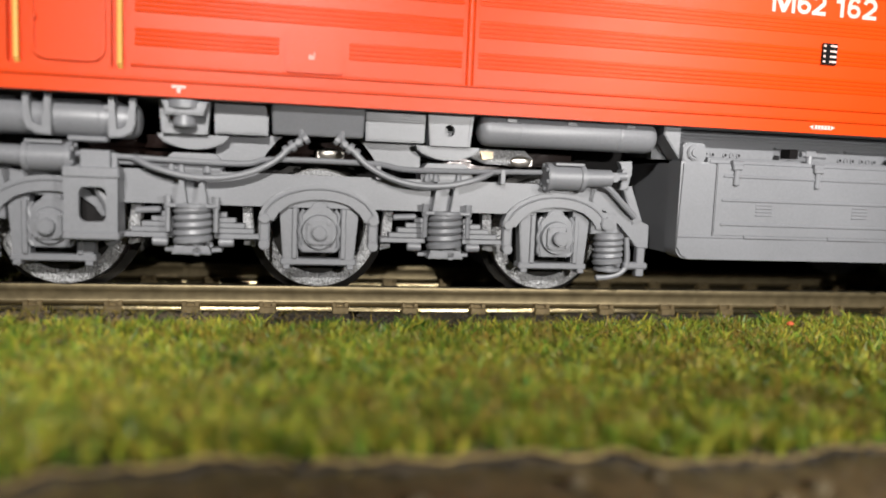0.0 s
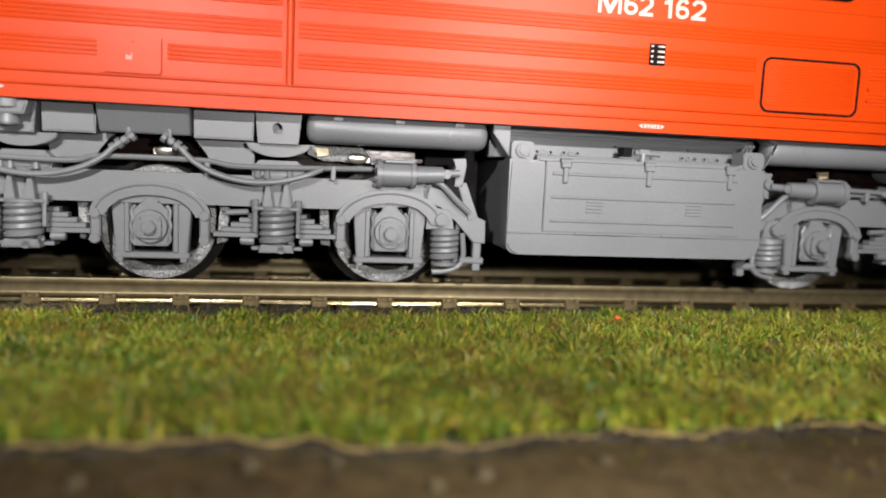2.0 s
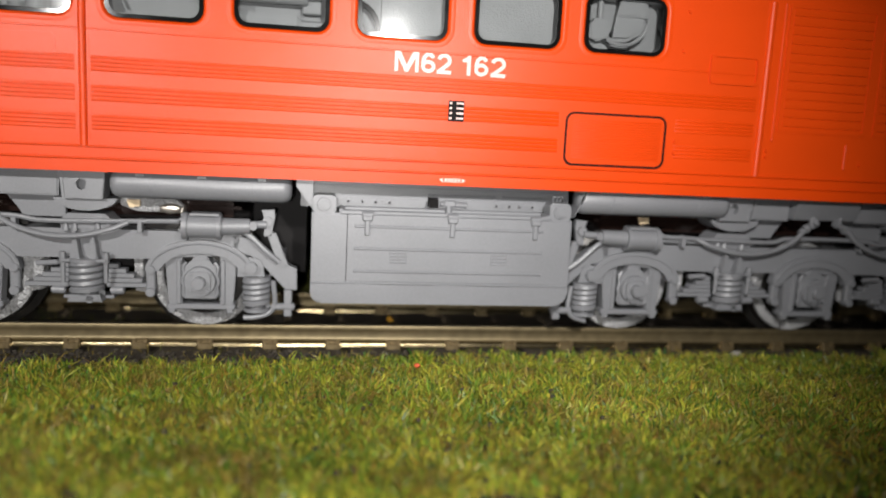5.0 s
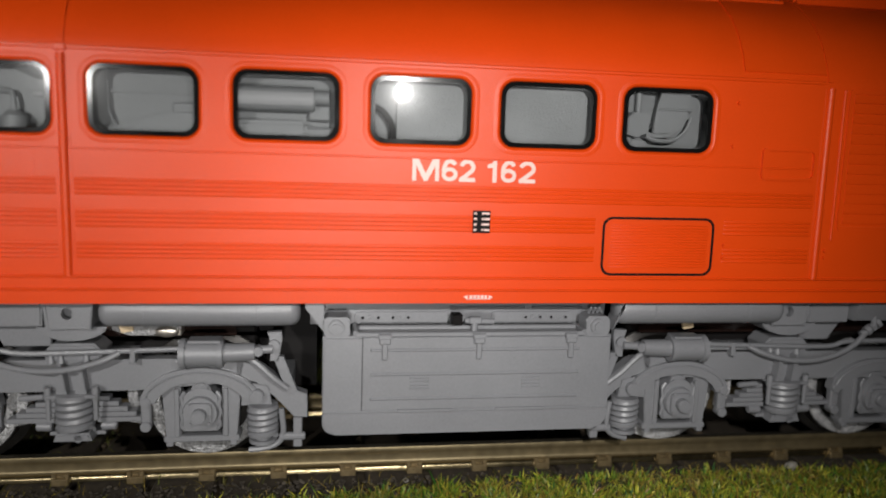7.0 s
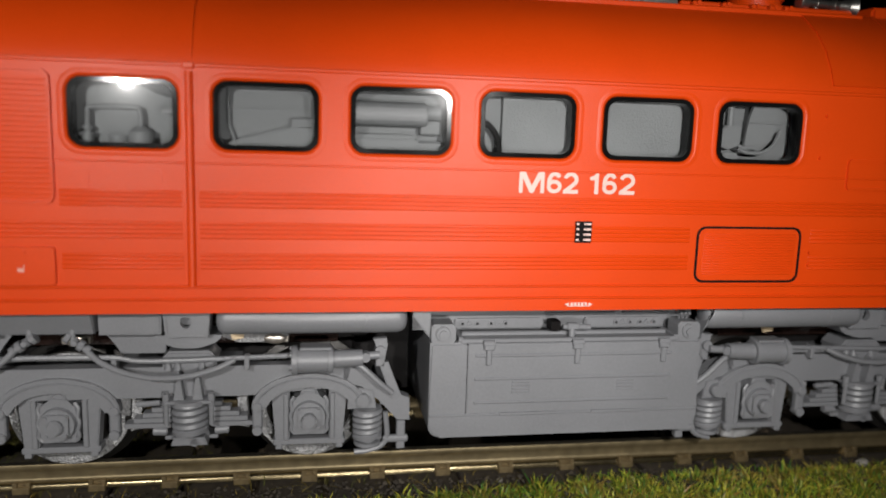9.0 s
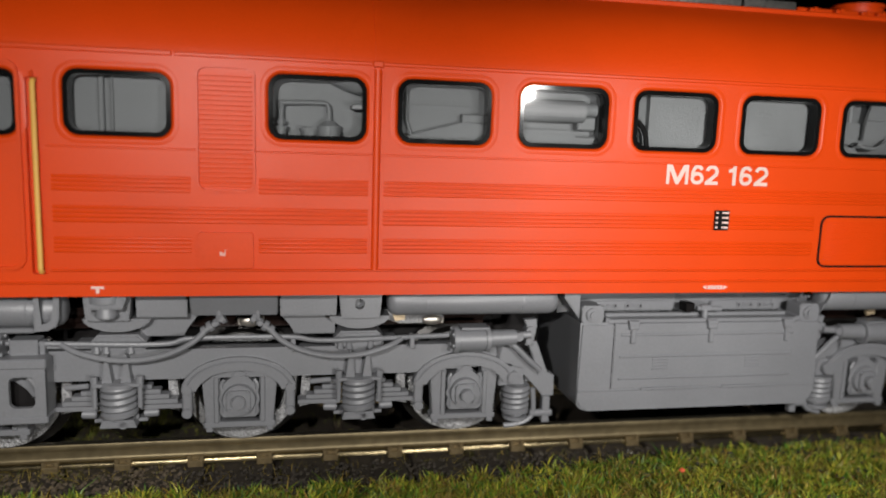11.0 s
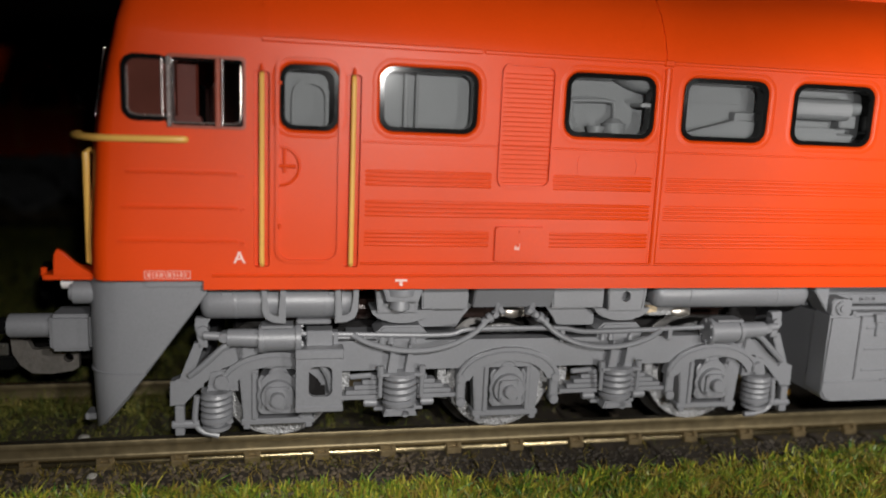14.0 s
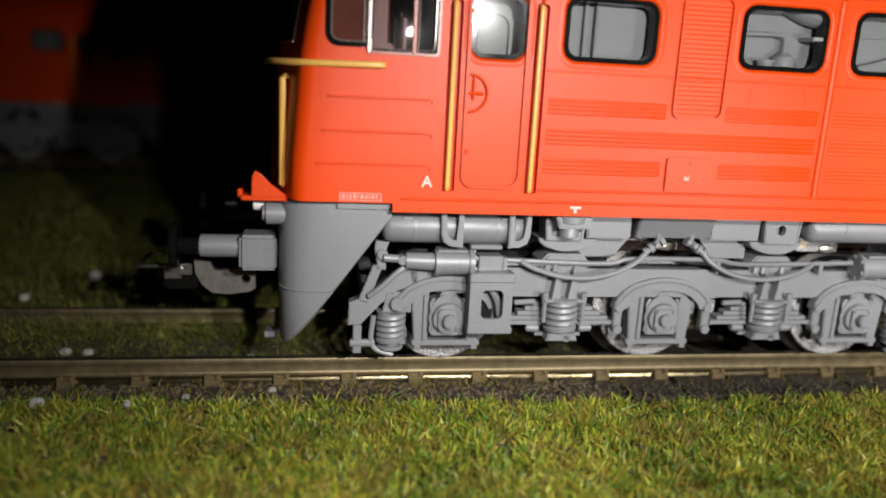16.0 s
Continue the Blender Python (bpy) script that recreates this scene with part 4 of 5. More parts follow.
def bogie(xc, speed_box):
    def X(v, s=1):
        return xc + s * v

    # main frame: side beams, end horns, cross members
    bm = B()
    for y0, y1 in ((-13.1, -11.7), (11.7, 13.1)):
        prism(bm, [(X(x), z) for x, z in ((-28, 8.9), (-18, 8.3), (18, 8.3), (28, 8.9), (28.5, 11.2), (22, 11.45), (-22, 11.45), (-28.5, 11.2))], y0, y1, 0.12)
        for s in (-1, 1):
            prism(bm, [(X(x, s), z) for x, z in ((27.5, 11.3), (30.0, 10.6), (33.0, 8.2), (34.55, 7.55), (34.6, 5.1), (33.3, 5.15), (31.3, 7.4), (29.6, 9.0), (27.5, 9.4))], y0, y1, 0.1)
    box(bm, X(-17), X(17), -12, 12, 9.0, 11.0)
    for s in (-1, 1):
        box(bm, min(X(31.5, s), X(33, s)), max(X(31.5, s), X(33, s)), -12, 12, 6.5, 8.5)
    frame_ = part("bogie", bm, GREY, loco, "grey moulded three-axle bogie")

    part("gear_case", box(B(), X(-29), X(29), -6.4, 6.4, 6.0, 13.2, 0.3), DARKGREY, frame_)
    part("chassis_block", box(B(), X(-28), X(28), -9.5, 9.5, 12.6, 14.8, 0.9, 4), CHASSIS, frame_)
    for s in (1,) if speed_box else ():
        bm = prism(B(), [(X(x, s), z) for x, z in ((15.4, 13.9), (17.0, 13.3), (20.8, 13.3), (22.0, 13.95), (21.0, 14.85), (15.2, 14.9))], -11.2, -9.9, 0.15)
        part("chassis_tab", bm, WHEEL, frame_, "bare metal chassis tab")

    if speed_box:
        part("pickup_tab", box(B(), X(-17.9), X(-17.1), -11.6, -11.3, 8.55, 9.3, 0.05), STEEL, frame_, "bright metal pickup tab")
    for n, ax in enumerate((-24.14, 0.0, 24.14)):
        cx, cz = X(ax), 6.03
        for s in (-1, 1):
            prof = [(s * 9.55, 1.5), (s * 9.75, 1.55), (s * 9.75, 1.9), (s * 9.35, 2.1), (s * 9.3, 4.6), (s * 9.6, 4.75), (s * 9.62, 5.75), (s * 9.5, 5.95), (s * 7.5, 6.05), (s * 7.4, 1.2)]
            wheel = part("wheel", lathe(B(), prof, cx, cz), WHEEL, frame_, "grainy grey metal wheel")
            prof = [(s * 9.35, 5.99), (s * 9.33, 6.08), (s * 7.9, 6.16), (s * 7.55, 6.95), (s * 7.2, 6.95), (s * 7.15, 5.5)]
            if s < 0:
                lathe_bm = lathe(B(), prof, cx, cz)
                part("wheel_tread", lathe_bm, TREAD, frame_)
        part("axle", cyl(B(), (cx, -9.4, cz), (cx, 9.4, cz), 1.2, seg=16), TREAD, frame_)

        # arched equaliser over the axle, with its links
        s_out = -1 if ax < 0 else 1
        for y0, y1 in ((-13.6, -12.4), (12.4, 13.4)):
            bm = B()
            inner = [(cx + 4.3 * math.cos(radians(a)), 7.0 + 2.15 * math.sin(radians(a))) for a in range(0, 181, 12)]
            outer = [(cx + 5.8 * math.cos(radians(a)), 7.0 + 3.6 * math.sin(radians(a))) for a in range(180, -1, -12)]
            prism(bm, inner + outer, y0, y1, 0.1)
            part("equaliser_arch", bm, GREY, frame_)
        bm = B()
        tube(bm, [(cx + 5.3 * math.cos(radians(a)), -13.65, 7.0 + 3.15 * math.sin(radians(a))) for a in range(8, 173, 9)], 0.1, 6)
        part("arch_rim", bm, GREY, frame_)
        for s in (-1, 1):
            if ax and s == s_out:
                bm = cyl(B(), (cx + s * 5.45, -13.95, 7.6), (cx + s * 5.45, -12.6, 7.6), 0.72, seg=16, bev=0.1)
                prism(bm, [(cx + s * x, z) for x, z in ((4.0, 8.9), (6.6, 8.6), (6.9, 6.6), (3.9, 6.5))], -13.2, -12.4, 0.1)
                part("spring_hanger", bm, GREY, frame_)
                continue
            lx = cx + s * 5.2
            bm = box(B(), lx - 0.5, lx + 0.5, -13.5, -12.6, 4.6, 7.4, 0.15)
            for z in (7.2, 4.7):
                cyl(bm, (lx, -13.8, z), (lx, -12.5, z), 0.52, seg=14, bev=0.08)
            part("link", bm, GREY, frame_)
        # pedestal and axle box
        bm = B()
        for s in (-1, 1):
            prism(bm, [(cx + s * x, z) for x, z in ((2.0, 2.7), (3.4, 2.7), (3.9, 8.9), (2.0, 8.9))], -12.8, -11.2, 0.1)
            box(bm, min(cx + s * 2.1, cx + s * 2.6), max(cx + s * 2.1, cx + s * 2.6), -13.05, -12.6, 3.3, 8.3, 0.08)
        box(bm, cx - 3.7, cx + 3.7, -12.85, -11.0, 2.65, 3.3, 0.12)
        for s in (-1, 1):
            box(bm, cx + s * 3.1 - 0.35, cx + s * 3.1 + 0.35, -12.9, -11.6, 2.25, 2.75, 0.08)
        part("pedestal", bm, GREY, frame_)
        bm = B()
        prism(bm, [(cx + x, z) for x, z in ((-1.5, 4.0), (1.5, 4.0), (1.75, 4.6), (1.75, 7.6), (1.0, 8.1), (0.5, 8.6), (-0.5, 8.6), (-1.0, 8.1), (-1.75, 7.6), (-1.75, 4.6))], -13.4, -11.0, 0.12)
        cyl(bm, (cx, -13.9, 6.0), (cx, -13.3, 6.0), 1.62, 1.75, 20)
        prism(bm, rr(cx - 1.15, cx + 1.15, 4.85, 7.15, 0.35), -14.25, -13.8, 0.1)
        for dx, dz in ((-0.9, -0.9), (0.9, -0.9), (-0.9, 0.9), (0.9, 0.9)):
            cyl(bm, (cx + dx, -14.4, 6 + dz), (cx + dx, -14.1, 6 + dz), 0.17, seg=8)
        cyl(bm, (cx, -13.2, 8.0), (cx, -11.5, 8.0), 1.0, seg=16, bev=0.1)
        for s in (-1, 1):
            tube(bm, curve([(cx + s * 1.5, -13.2, 8.1), (cx + s * 1.85, -13.25, 7.5), (cx + s * 1.76, -13.3, 6.7), (cx + s * 1.92, -13.3, 6.0), (cx + s * 1.76, -13.3, 5.3), (cx + s * 1.85, -13.25, 4.6), (cx + s * 1.5, -13.2, 4.1)], 4), 0.2, 8)
        part("axle_box", bm, GREY, frame_)
        part("axle_cap", cyl(B(), (cx, -15.1 if ax else -14.8, 6.0), (cx, -14.1, 6.0), 0.72, seg=18, bev=0.12), GREY, frame_)
        # brake shoes hanging beside the wheel
        for s in (-1, 1):
            if ax and s == s_out:
                continue
            part("brake_shoe", prism(B(), [(cx + s * x, z) for x, z in ((6.2, 4.2), (7.2, 4.4), (7.4, 8.2), (6.5, 8.4))], -11.4, -9.8, 0.1), WHEEL, frame_)

    # coil springs between the axles
    for s in (-1, 1):
        sx = X(12.4 if s > 0 else 11.75, s)
        bm = helix(B(), sx, -13.3, 4.5, 8.0, 1.48, 0.37, 5)
        cyl(bm, (sx, -13.3, 4.1), (sx, -13.3, 8.1), 0.95, seg=14)
        part("coil_spring", bm, GREY, frame_, "grey coil spring")
        bm = B()
        box(bm, sx - 2.3, sx + 2.3, -14.7, -12, 8.05, 8.4, 0.08)
        for d in (-0.95, 0.85):
            prism(bm, [(sx + d - 0.5, 8.4), (sx + d + 0.5, 8.4), (sx + d + 0.1, 11.3), (sx + d - 0.1, 11.3)], -14.3, -12.9, 0.06)
        cyl(bm, (sx, -13.3, 8.02), (sx, -13.3, 8.36), 1.95, seg=24, bev=0.06)
        for d in (-2.15, 2.15):
            cyl(bm, (sx + d, -14.2, 5.8), (sx + d, -14.2, 8.8), 0.24, seg=8)
            cyl(bm, (sx + d, -14.2, 7.9), (sx + d, -14.2, 9.1), 0.36, seg=8)
        part("spring_seat", bm, GREY, frame_)
        bm = prism(B(), [(sx - 1.75, 3.7), (sx + 1.75, 3.7), (sx + 1.5, 4.5), (sx - 1.5, 4.5)], -14.5, -12.2, 0.15)
        box(bm, sx - 2.6, sx + 2.6, -12.9, -11.0, 3.75, 4.15, 0.08)
        cyl(bm, (sx + 0.5, -14.5, 4.0), (sx + 0.5, -13, 4.0), 0.4, seg=10)
        part("spring_foot", bm, GREY, frame_)
        # stepped spring leaves and rods towards the arches
        for d in (-1, 1):
            bm = B()
            for k in range(5):
                xa, xb = sx + d * 1.9, sx + d * (6.4 - 0.85 * k)
                box(bm, min(xa, xb), max(xa, xb), -13.1 + 0.12 * k, -11.6, 5.1 + 0.5 * k, 5.58 + 0.5 * k, 0.06)
            cyl(bm, (sx + d * 2.3, -12.9, 4.7), (sx + d * 3.7, -12.9, 4.75), 0.46, seg=12, bev=0.1)
            if d < 0:
                cyl(bm, (sx - 2.9, -13.0, 7.75), (sx - 5.2, -13.0, 7.6), 0.3, seg=10, bev=0.08)
            part("leaf_spring", bm, GREY, frame_)
        # side bearers under the body
        bm = prism(B(), [(sx - 2.5, 11.3), (sx + 2.5, 11.3), (sx + 2.7, 12.3), (sx + 1.9, 13.1), (sx - 1.9, 13.1), (sx - 2.7, 12.3)], -13.4, -10.0, 0.2)
        prism(bm, [(sx + 3.2 * math.sin(radians(a)), 14.85 - 1.4 * math.cos(radians(a))) for a in range(-88, 89, 16)], -13.6, -10.0, 0.1)
        for dx in (-2.0, -1.1, 1.2):
            cyl(bm, (sx + dx, -13.5, 11.3), (sx + dx, -13.5, 12.1), 0.4, 0.25, 8)
        part("side_bearer", bm, GREY, frame_)

    # end springs, brake rigging and cylinders
    for s in (-1, 1):
        sx = X(30.15, s)
        bm = helix(B(), sx, -12.9, 3.2, 6.3, 1.28, 0.34, 5)
        cyl(bm, (sx, -12.9, 2.8), (sx, -12.9, 6.3), 0.85, seg=14)
        cyl(bm, (sx, -12.9, 6.1), (sx, -12.9, 6.6), 1.5, seg=16)
        cyl(bm, (sx, -12.9, 2.6), (sx, -12.9, 3.0), 1.4, seg=16, bev=0.08)
        part("coil_spring", bm, GREY, frame_)
        bm = tube(B(), curve([(X(32.0, s), -13.3, 6.2), (X(32.2, s), -13.3, 3.6), (X(31.6, s), -13.3, 2.5), (X(30.2, s), -13.3, 2.0), (X(28.8 if s > 0 else 29.9, s), -13.3, 1.9)]), 0.3, 8)
        box(bm, min(X(33.2, s), X(34.1, s)), max(X(33.2, s), X(34.1, s)), -13.5, -12.6, 2.1, 5.2, 0.1)
        cyl(bm, (X(31.8, s), -13.2, 3.2), (X(34.4, s), -13.2, 3.2), 0.42, seg=10, bev=0.08)
        part("guard_iron", bm, GREY, frame_)
        q = 0.5 if s > 0 else 0.0
        bm = cyl(B(), (X(22.3 + q, s), -14.0, 12.2), (X(25.6 + q, s), -14.0, 12.2), 1.26, seg=24, bev=0.1)
        cyl(bm, (X(21.9 + q, s), -14.0, 12.2), (X(22.5 + q, s), -14.0, 12.2), 1.5, seg=24, bev=0.08)
        cyl(bm, (X(25.45 + q, s), -14.0, 12.2), (X(26.0 + q, s), -14.0, 12.2), 1.42, seg=24, bev=0.06)
        cyl(bm, (X(25.8 + q, s), -14.0, 12.25), (X(29.0 + q, s), -14.0, 12.35), 0.95, 0.85, 18, 0.06)
        cyl(bm, (X(28.7, s), -14.0, 12.45), (X(31.2, s), -14.0, 12.6), 0.42, seg=12)
        cyl(bm, (X(29.3 + q, s), -14.6, 12.45), (X(29.3 + q, s), -13.4, 12.45), 0.5, seg=12, bev=0.06)
        box(bm, min(X(22.7 + q, s), X(25.8 + q, s)), max(X(22.7 + q, s), X(25.8 + q, s)), -14.9, -13.0, 13.4, 13.7, 0.06)
        for k in range(6):
            a = radians(60 * k + 20)
            at = Vector((X(21.7 + q, s), -14.0 + 1.18 * math.cos(a), 12.2 + 1.18 * math.sin(a)))
            cyl(bm, at, at + Vector((s * 0.3, 0, 0)), 0.22, seg=8)
        part("brake_cylinder", bm, GREY, frame_, "grey brake cylinder with bolted flange")
        bm = B()
        prism(bm, [(X(x, s), z) for x, z in ((30.6, 14.1), (32.0, 14.2), (32.1, 13.4), (31.7, 11.2), (30.9, 11.2), (31.0, 13.3))], -13.5, -12.7, 0.1)
        cyl(bm, (X(31.3, s), -13.9, 12.9), (X(31.3, s), -12.5, 12.9), 0.55, seg=14)
        prism(bm, [(X(x, s), z) for x, z in ((31.2, 11.6), (32.2, 11.6), (33.6, 8.0), (32.6, 7.6))], -13.4, -12.6, 0.1)
        tube(bm, curve([(X(27.9, s), -13.7, 12.0), (X(29.4, s), -13.9, 11.3), (X(31.2, s), -13.9, 9.6), (X(32.6, s), -13.7, 8.4)]), 0.33, 8)
        part("brake_lever", bm, GREY, frame_)

    # curved plates over the middle wheel
    for s in (-1, 1):
        bm = prism(B(), [(X(x, s), z) for x, z in ((3.7, 15.1), (4.5, 14.4), (5.2, 13.5), (5.6, 12.5), (9.9, 12.5), (9.9, 15.1))], -11.8, -11.2, 0.08)
        part("guard_plate", bm, GREY, frame_, "grey plate over the wheel")

    # pipes and hoses over the beam
    bm = tube(B(), curve([(X(-22), -13.9, 12.6), (X(-8), -14.0, 12.25), (X(-4.5), -14.0, 12.8), (X(5), -14.0, 12.8), (X(9), -14.0, 12.35), (X(22), -13.9, 12.65)]), 0.27, 8)
    tube(bm, [(X(-21.5), -13.4, 12.0), (X(-9), -13.4, 11.9)], 0.2, 8)
    for x in (-18.5, 5.5, 18.0):
        box(bm, X(x) - 0.25, X(x) + 0.25, -14.2, -13.2, 11.3, 12.8, 0.06)
    part("brake_pipe", bm, GREY, frame_)
    for s in (-1, 1):
        bm = tube(B(), curve([(X(2.0, s), -14.3, 14.5), (X(3.0, s), -14.5, 13.9), (X(4.4, s), -14.7, 12.6), (X(6.6, s), -14.8, 11.5), (X(9.4, s), -14.8, 10.9), (X(12.4, s), -14.8, 11.0), (X(15.2, s), -14.6, 11.7), (X(16.8, s), -14.1, 12.4)], 8), 0.3, 10)
        part("hose", bm, GREY, frame_, "grey moulded brake hose")
        bm = B()
        for k in range(4):
            p = Vector((X(1.5 + 0.6 * k, s), -14.25 - 0.06 * k, 14.9 - 0.38 * k))
            cyl(bm, p - Vector((s * 0.2, 0, -0.13)), p + Vector((s * 0.2, 0, -0.13)), 0.42 if k % 2 else 0.55, seg=10)
        cyl(bm, (X(1.9, s), -14.2, 14.6), (X(1.9, s), -14.2, 15.8), 0.3, seg=8)
        cyl(bm, (X(2.2, s), -14.9, 14.5), (X(2.2, s), -13.8, 14.5), 0.28, seg=8)
        part("hose_coupling", bm, GREY, frame_)
    if speed_box:
        bx0, bx1 = X(-22.4), X(-17.9)
        bm = B()
        plate_with_holes(bm, [(bx0, 5.3), (bx1, 5.3), (bx1, 11.2), (bx0, 11.2)], [rr(bx0 + 1.25, bx1 - 0.95, 6.6, 9.7, 0.6)], -15.7, -15.2)
        box(bm, bx0 - 0.1, bx1 + 0.15, -15.85, -13.9, 10.5, 11.5, 0.12)
        box(bm, bx0 - 0.1, bx1 + 0.15, -15.85, -13.9, 5.0, 5.7, 0.12)
        box(bm, bx0, bx0 + 0.5, -15.4, -12.8, 5.4, 11.0)
        box(bm, bx1 - 0.5, bx1, -15.4, -12.8, 5.4, 11.0)
        box(bm, bx0 + 1.0, bx0 + 3.6, -14.4, -12.4, 11.4, 13.0, 0.1)
        tube(bm, curve([(bx1 - 0.9, -14.3, 6.6), (bx1 - 1.3, -14.3, 8.3), (bx1 - 2.3, -14.3, 10.0)]), 0.4, 8)
        gauge = part("speedometer_box", bm, GREY, frame_, "open grey box frame over the axle end")
        # near-black plate that gives the open box its inner shade by colour
        part("box_inside_shade", box(B(), bx0 + 0.55, bx1 - 0.55, -13.2, -12.9, 5.6, 10.6), DARKGREY, gauge)
    return frame_


bogie(0.0, True)
bogie(98.9, False)


# ---- between bogies and body ----
def tank(x0, x1, y, z, r, label):
    prof = [(x0, 0.2), (x0, r * 0.45), (x0 + 0.15, r * 0.72), (x0 + 0.45, r * 0.9), (x0 + 0.95, r)]
    prof += [(x0 + x1 - a, q) for a, q in prof[::-1]]
    bm = B()
    rings = [[bm.verts.new((a, y + q * math.cos(2 * math.pi * k / 32), z + q * math.sin(2 * math.pi * k / 32))) for k in range(32)] for a, q in prof]
    for p, q in zip(rings, rings[1:]):
        for k in range(32):
            bm.faces.new((p[k], p[(k + 1) % 32], q[(k + 1) % 32], q[k]))
    bm.faces.new(rings[0])
    bm.faces.new(rings[-1])
    for f in (0.22, 0.78):
        a = x0 + (x1 - x0) * f
        cyl(bm, (a - 0.12, y, z), (a + 0.12, y, z), r + 0.035, seg=32)
    t = part("air_tank", bm, GREY, loco, label)
    for k in range(3):
        x = x0 + (x1 - x0) * (k + 0.5) / 3
        part("strap_lug", box(B(), x - 0.5, x + 0.5, y - r * 0.86, y - r * 0.5, z + r * 0.42, z + r * 0.72, 0.06), GREY, t)
    return t


tank(15.2, 33.9, -14.0, 16.6, 1.58, "grey horizontal air tank under the body")
tank(66.3, 85.4, -14.0, 16.6, 1.58, "grey horizontal air tank under the body")
t = tank(-31.5, -16.3, -13.2, 15.8, 1.7, "grey air tank with hanging brackets")
for x, f in ((-24.7, 1), (-17.4, -1)):
    bm = prism(B(), [(x + f * u, z) for u, z in ((-1.0, 17.7), (-0.45, 17.7), (-0.45, 15.9), (-0.3, 15.2), (0.1, 14.85), (0.7, 14.75), (0.7, 17.7), (1.3, 17.7), (1.3, 14.1), (0.1, 14.2), (-0.65, 14.6), (-0.95, 15.4))], -15.6, -14.9, 0.1)
    part("bracket", bm, GREY, t)
part("bracket", box(B(), -22.4, -19.0, -14.6, -13.2, 13.7, 14.2, 0.15), GREY, t)


def sill(x0, x1, z0, y0, slant=0.0, name="equipment_box"):
    return part(name, prism(B(), [(x0, 17.95), (x1, 17.95), (x1 - slant, z0), (x0 + slant, z0)], y0, y0 + 4, 0.15), GREY, loco)


for off in (0.0, 98.9):
    bm = B()
    v = [bm.verts.new(p) for x in (off - 4.6, off + 3.95) for p in ((x, -15.6, 17.95), (x, -14.2, 15.2), (x, -11, 15.2), (x, -11, 17.95))]
    for q in ((0, 1, 5, 4), (1, 2, 6, 5), (2, 3, 7, 6), (3, 0, 4, 7), (0, 3, 2, 1), (4, 5, 6, 7)):
        bm.faces.new([v[k] for k in q])
    bmesh.ops.bevel(bm, geom=list(bm.edges), offset=0.12, segments=2, affect="EDGES")
    part("equipment_box", bm, GREY, loco)
    b = sill(off + 4.1, off + 10.0, 15.0, -14.0, 0.1)
    for k in range(3):
        part("ledge", box(B(), off + 4.2, off + 9.8, -14.2, -13.9, 16.9 + 0.3 * k, 17.05 + 0.3 * k), GREY, b)
    sill(off - 9.9, off - 4.9, 15.0, -14.0, 0.1)
    for s in (-1, 1):
        c = off + 12.4 * s
        bm = B()
        plate_with_holes(bm, [(c - 2.3, 17.95), (c + 2.3, 17.95), (c + 2.0, 14.8), (c - 2.0, 14.8)], [[(c - 0.1 + 0.52 * math.cos(a), 16.3 + 0.58 * math.sin(a)) for a in np.linspace(0, 2 * math.pi, 19)[:-1]]], -14.4, -13.7)
        for d in (-2.2, 2.0):
            prism(bm, [(c + d, 17.95), (c + d + 0.2, 17.95), (c + d * 0.87 + 0.2, 14.9), (c + d * 0.87, 14.9)], -14.5, -11.5)
        part("bearer_bracket", bm, GREY, loco)
        part("bearer_backing", box(B(), c - 1.7, c + 1.7, -12.9, -12.3, 14.9, 17.9), GREY, loco)
bm = cyl(B(), (-12.3, -15.2, 15.4), (-12.3, -15.2, 17.0), 1.1, 0.8, 16, 0.15)
cyl(bm, (-12.3, -15.2, 17.0), (-12.3, -15.2, 17.7), 1.7, seg=16)
prism(bm, [(-14.1, 17.6), (-10.2, 17.6), (-10.6, 16.4), (-13.7, 16.4)], -16.4, -14.2, 0.15)
part("sand_filler", bm, GREY, loco)

# battery box between the bogies
bm = B()
prism(bm, [(36.1, 14.4), *arc(37.3, 5.6, 1.2, 180, 270, 7), *arc(63.9, 5.9, 1.5, 270, 360, 7), (65.4, 14.4)], -16.4, -13.6, 0.22)
box(bm, 36.3, 65.2, -13.7, 13.6, 4.8, 14.2)
battery = part("battery_box", bm, GREY, loco, "large grey battery box with latched lid")
part("step_line", box(B(), 36.15, 65.35, -16.5, -16.2, 6.62, 6.85, 0.06), GREY, battery)
for x0, x1 in ((43.5, 49.2), (53.4, 58.6)):
    part("step_line", box(B(), x0, x1, -16.62, -16.3, 6.66, 6.95, 0.05), GREY, battery)
bm = box(B(), 39.9, 39.97, -16.43, -16.3, 6.9, 14.3)
part("lid", prism(B(), [(40.0, 6.9), (62.7, 6.9), (62.7, 14.3), (40.0, 14.3)], -16.5, -16.3, 0.08), GREY, battery)
lid = part("lid_seam", bm, DARKGREY, battery, "dark seam round the battery box lid")
for z in (13.05, 10.6, 8.1):
    part("lid_rib", box(B(), 40.7, 62.0, -16.62, -16.35, z - 0.17, z + 0.17, 0.1), GREY, battery)
for x in (45.6, 57.0):
    bm = B()
    for k in range(4):
        box(bm, x - 0.95, x + 0.95, -16.6, -16.35, 9.05 + 0.36 * k, 9.22 + 0.36 * k, 0.04)
    part("vent", bm, GREY, battery)
for x in (42.1, 51.5, 61.0):
    bm = box(B(), x - 0.28, x + 0.28, -16.85, -16.3, 12.1, 14.3, 0.1)
    box(bm, x - 0.55, x + 0.55, -16.95, -16.3, 13.7, 14.3, 0.1)
    cyl(bm, (x - 0.6, -16.6, 14.4), (x + 0.6, -16.6, 14.4), 0.3, seg=10)
    part("latch", bm, GREY, battery)
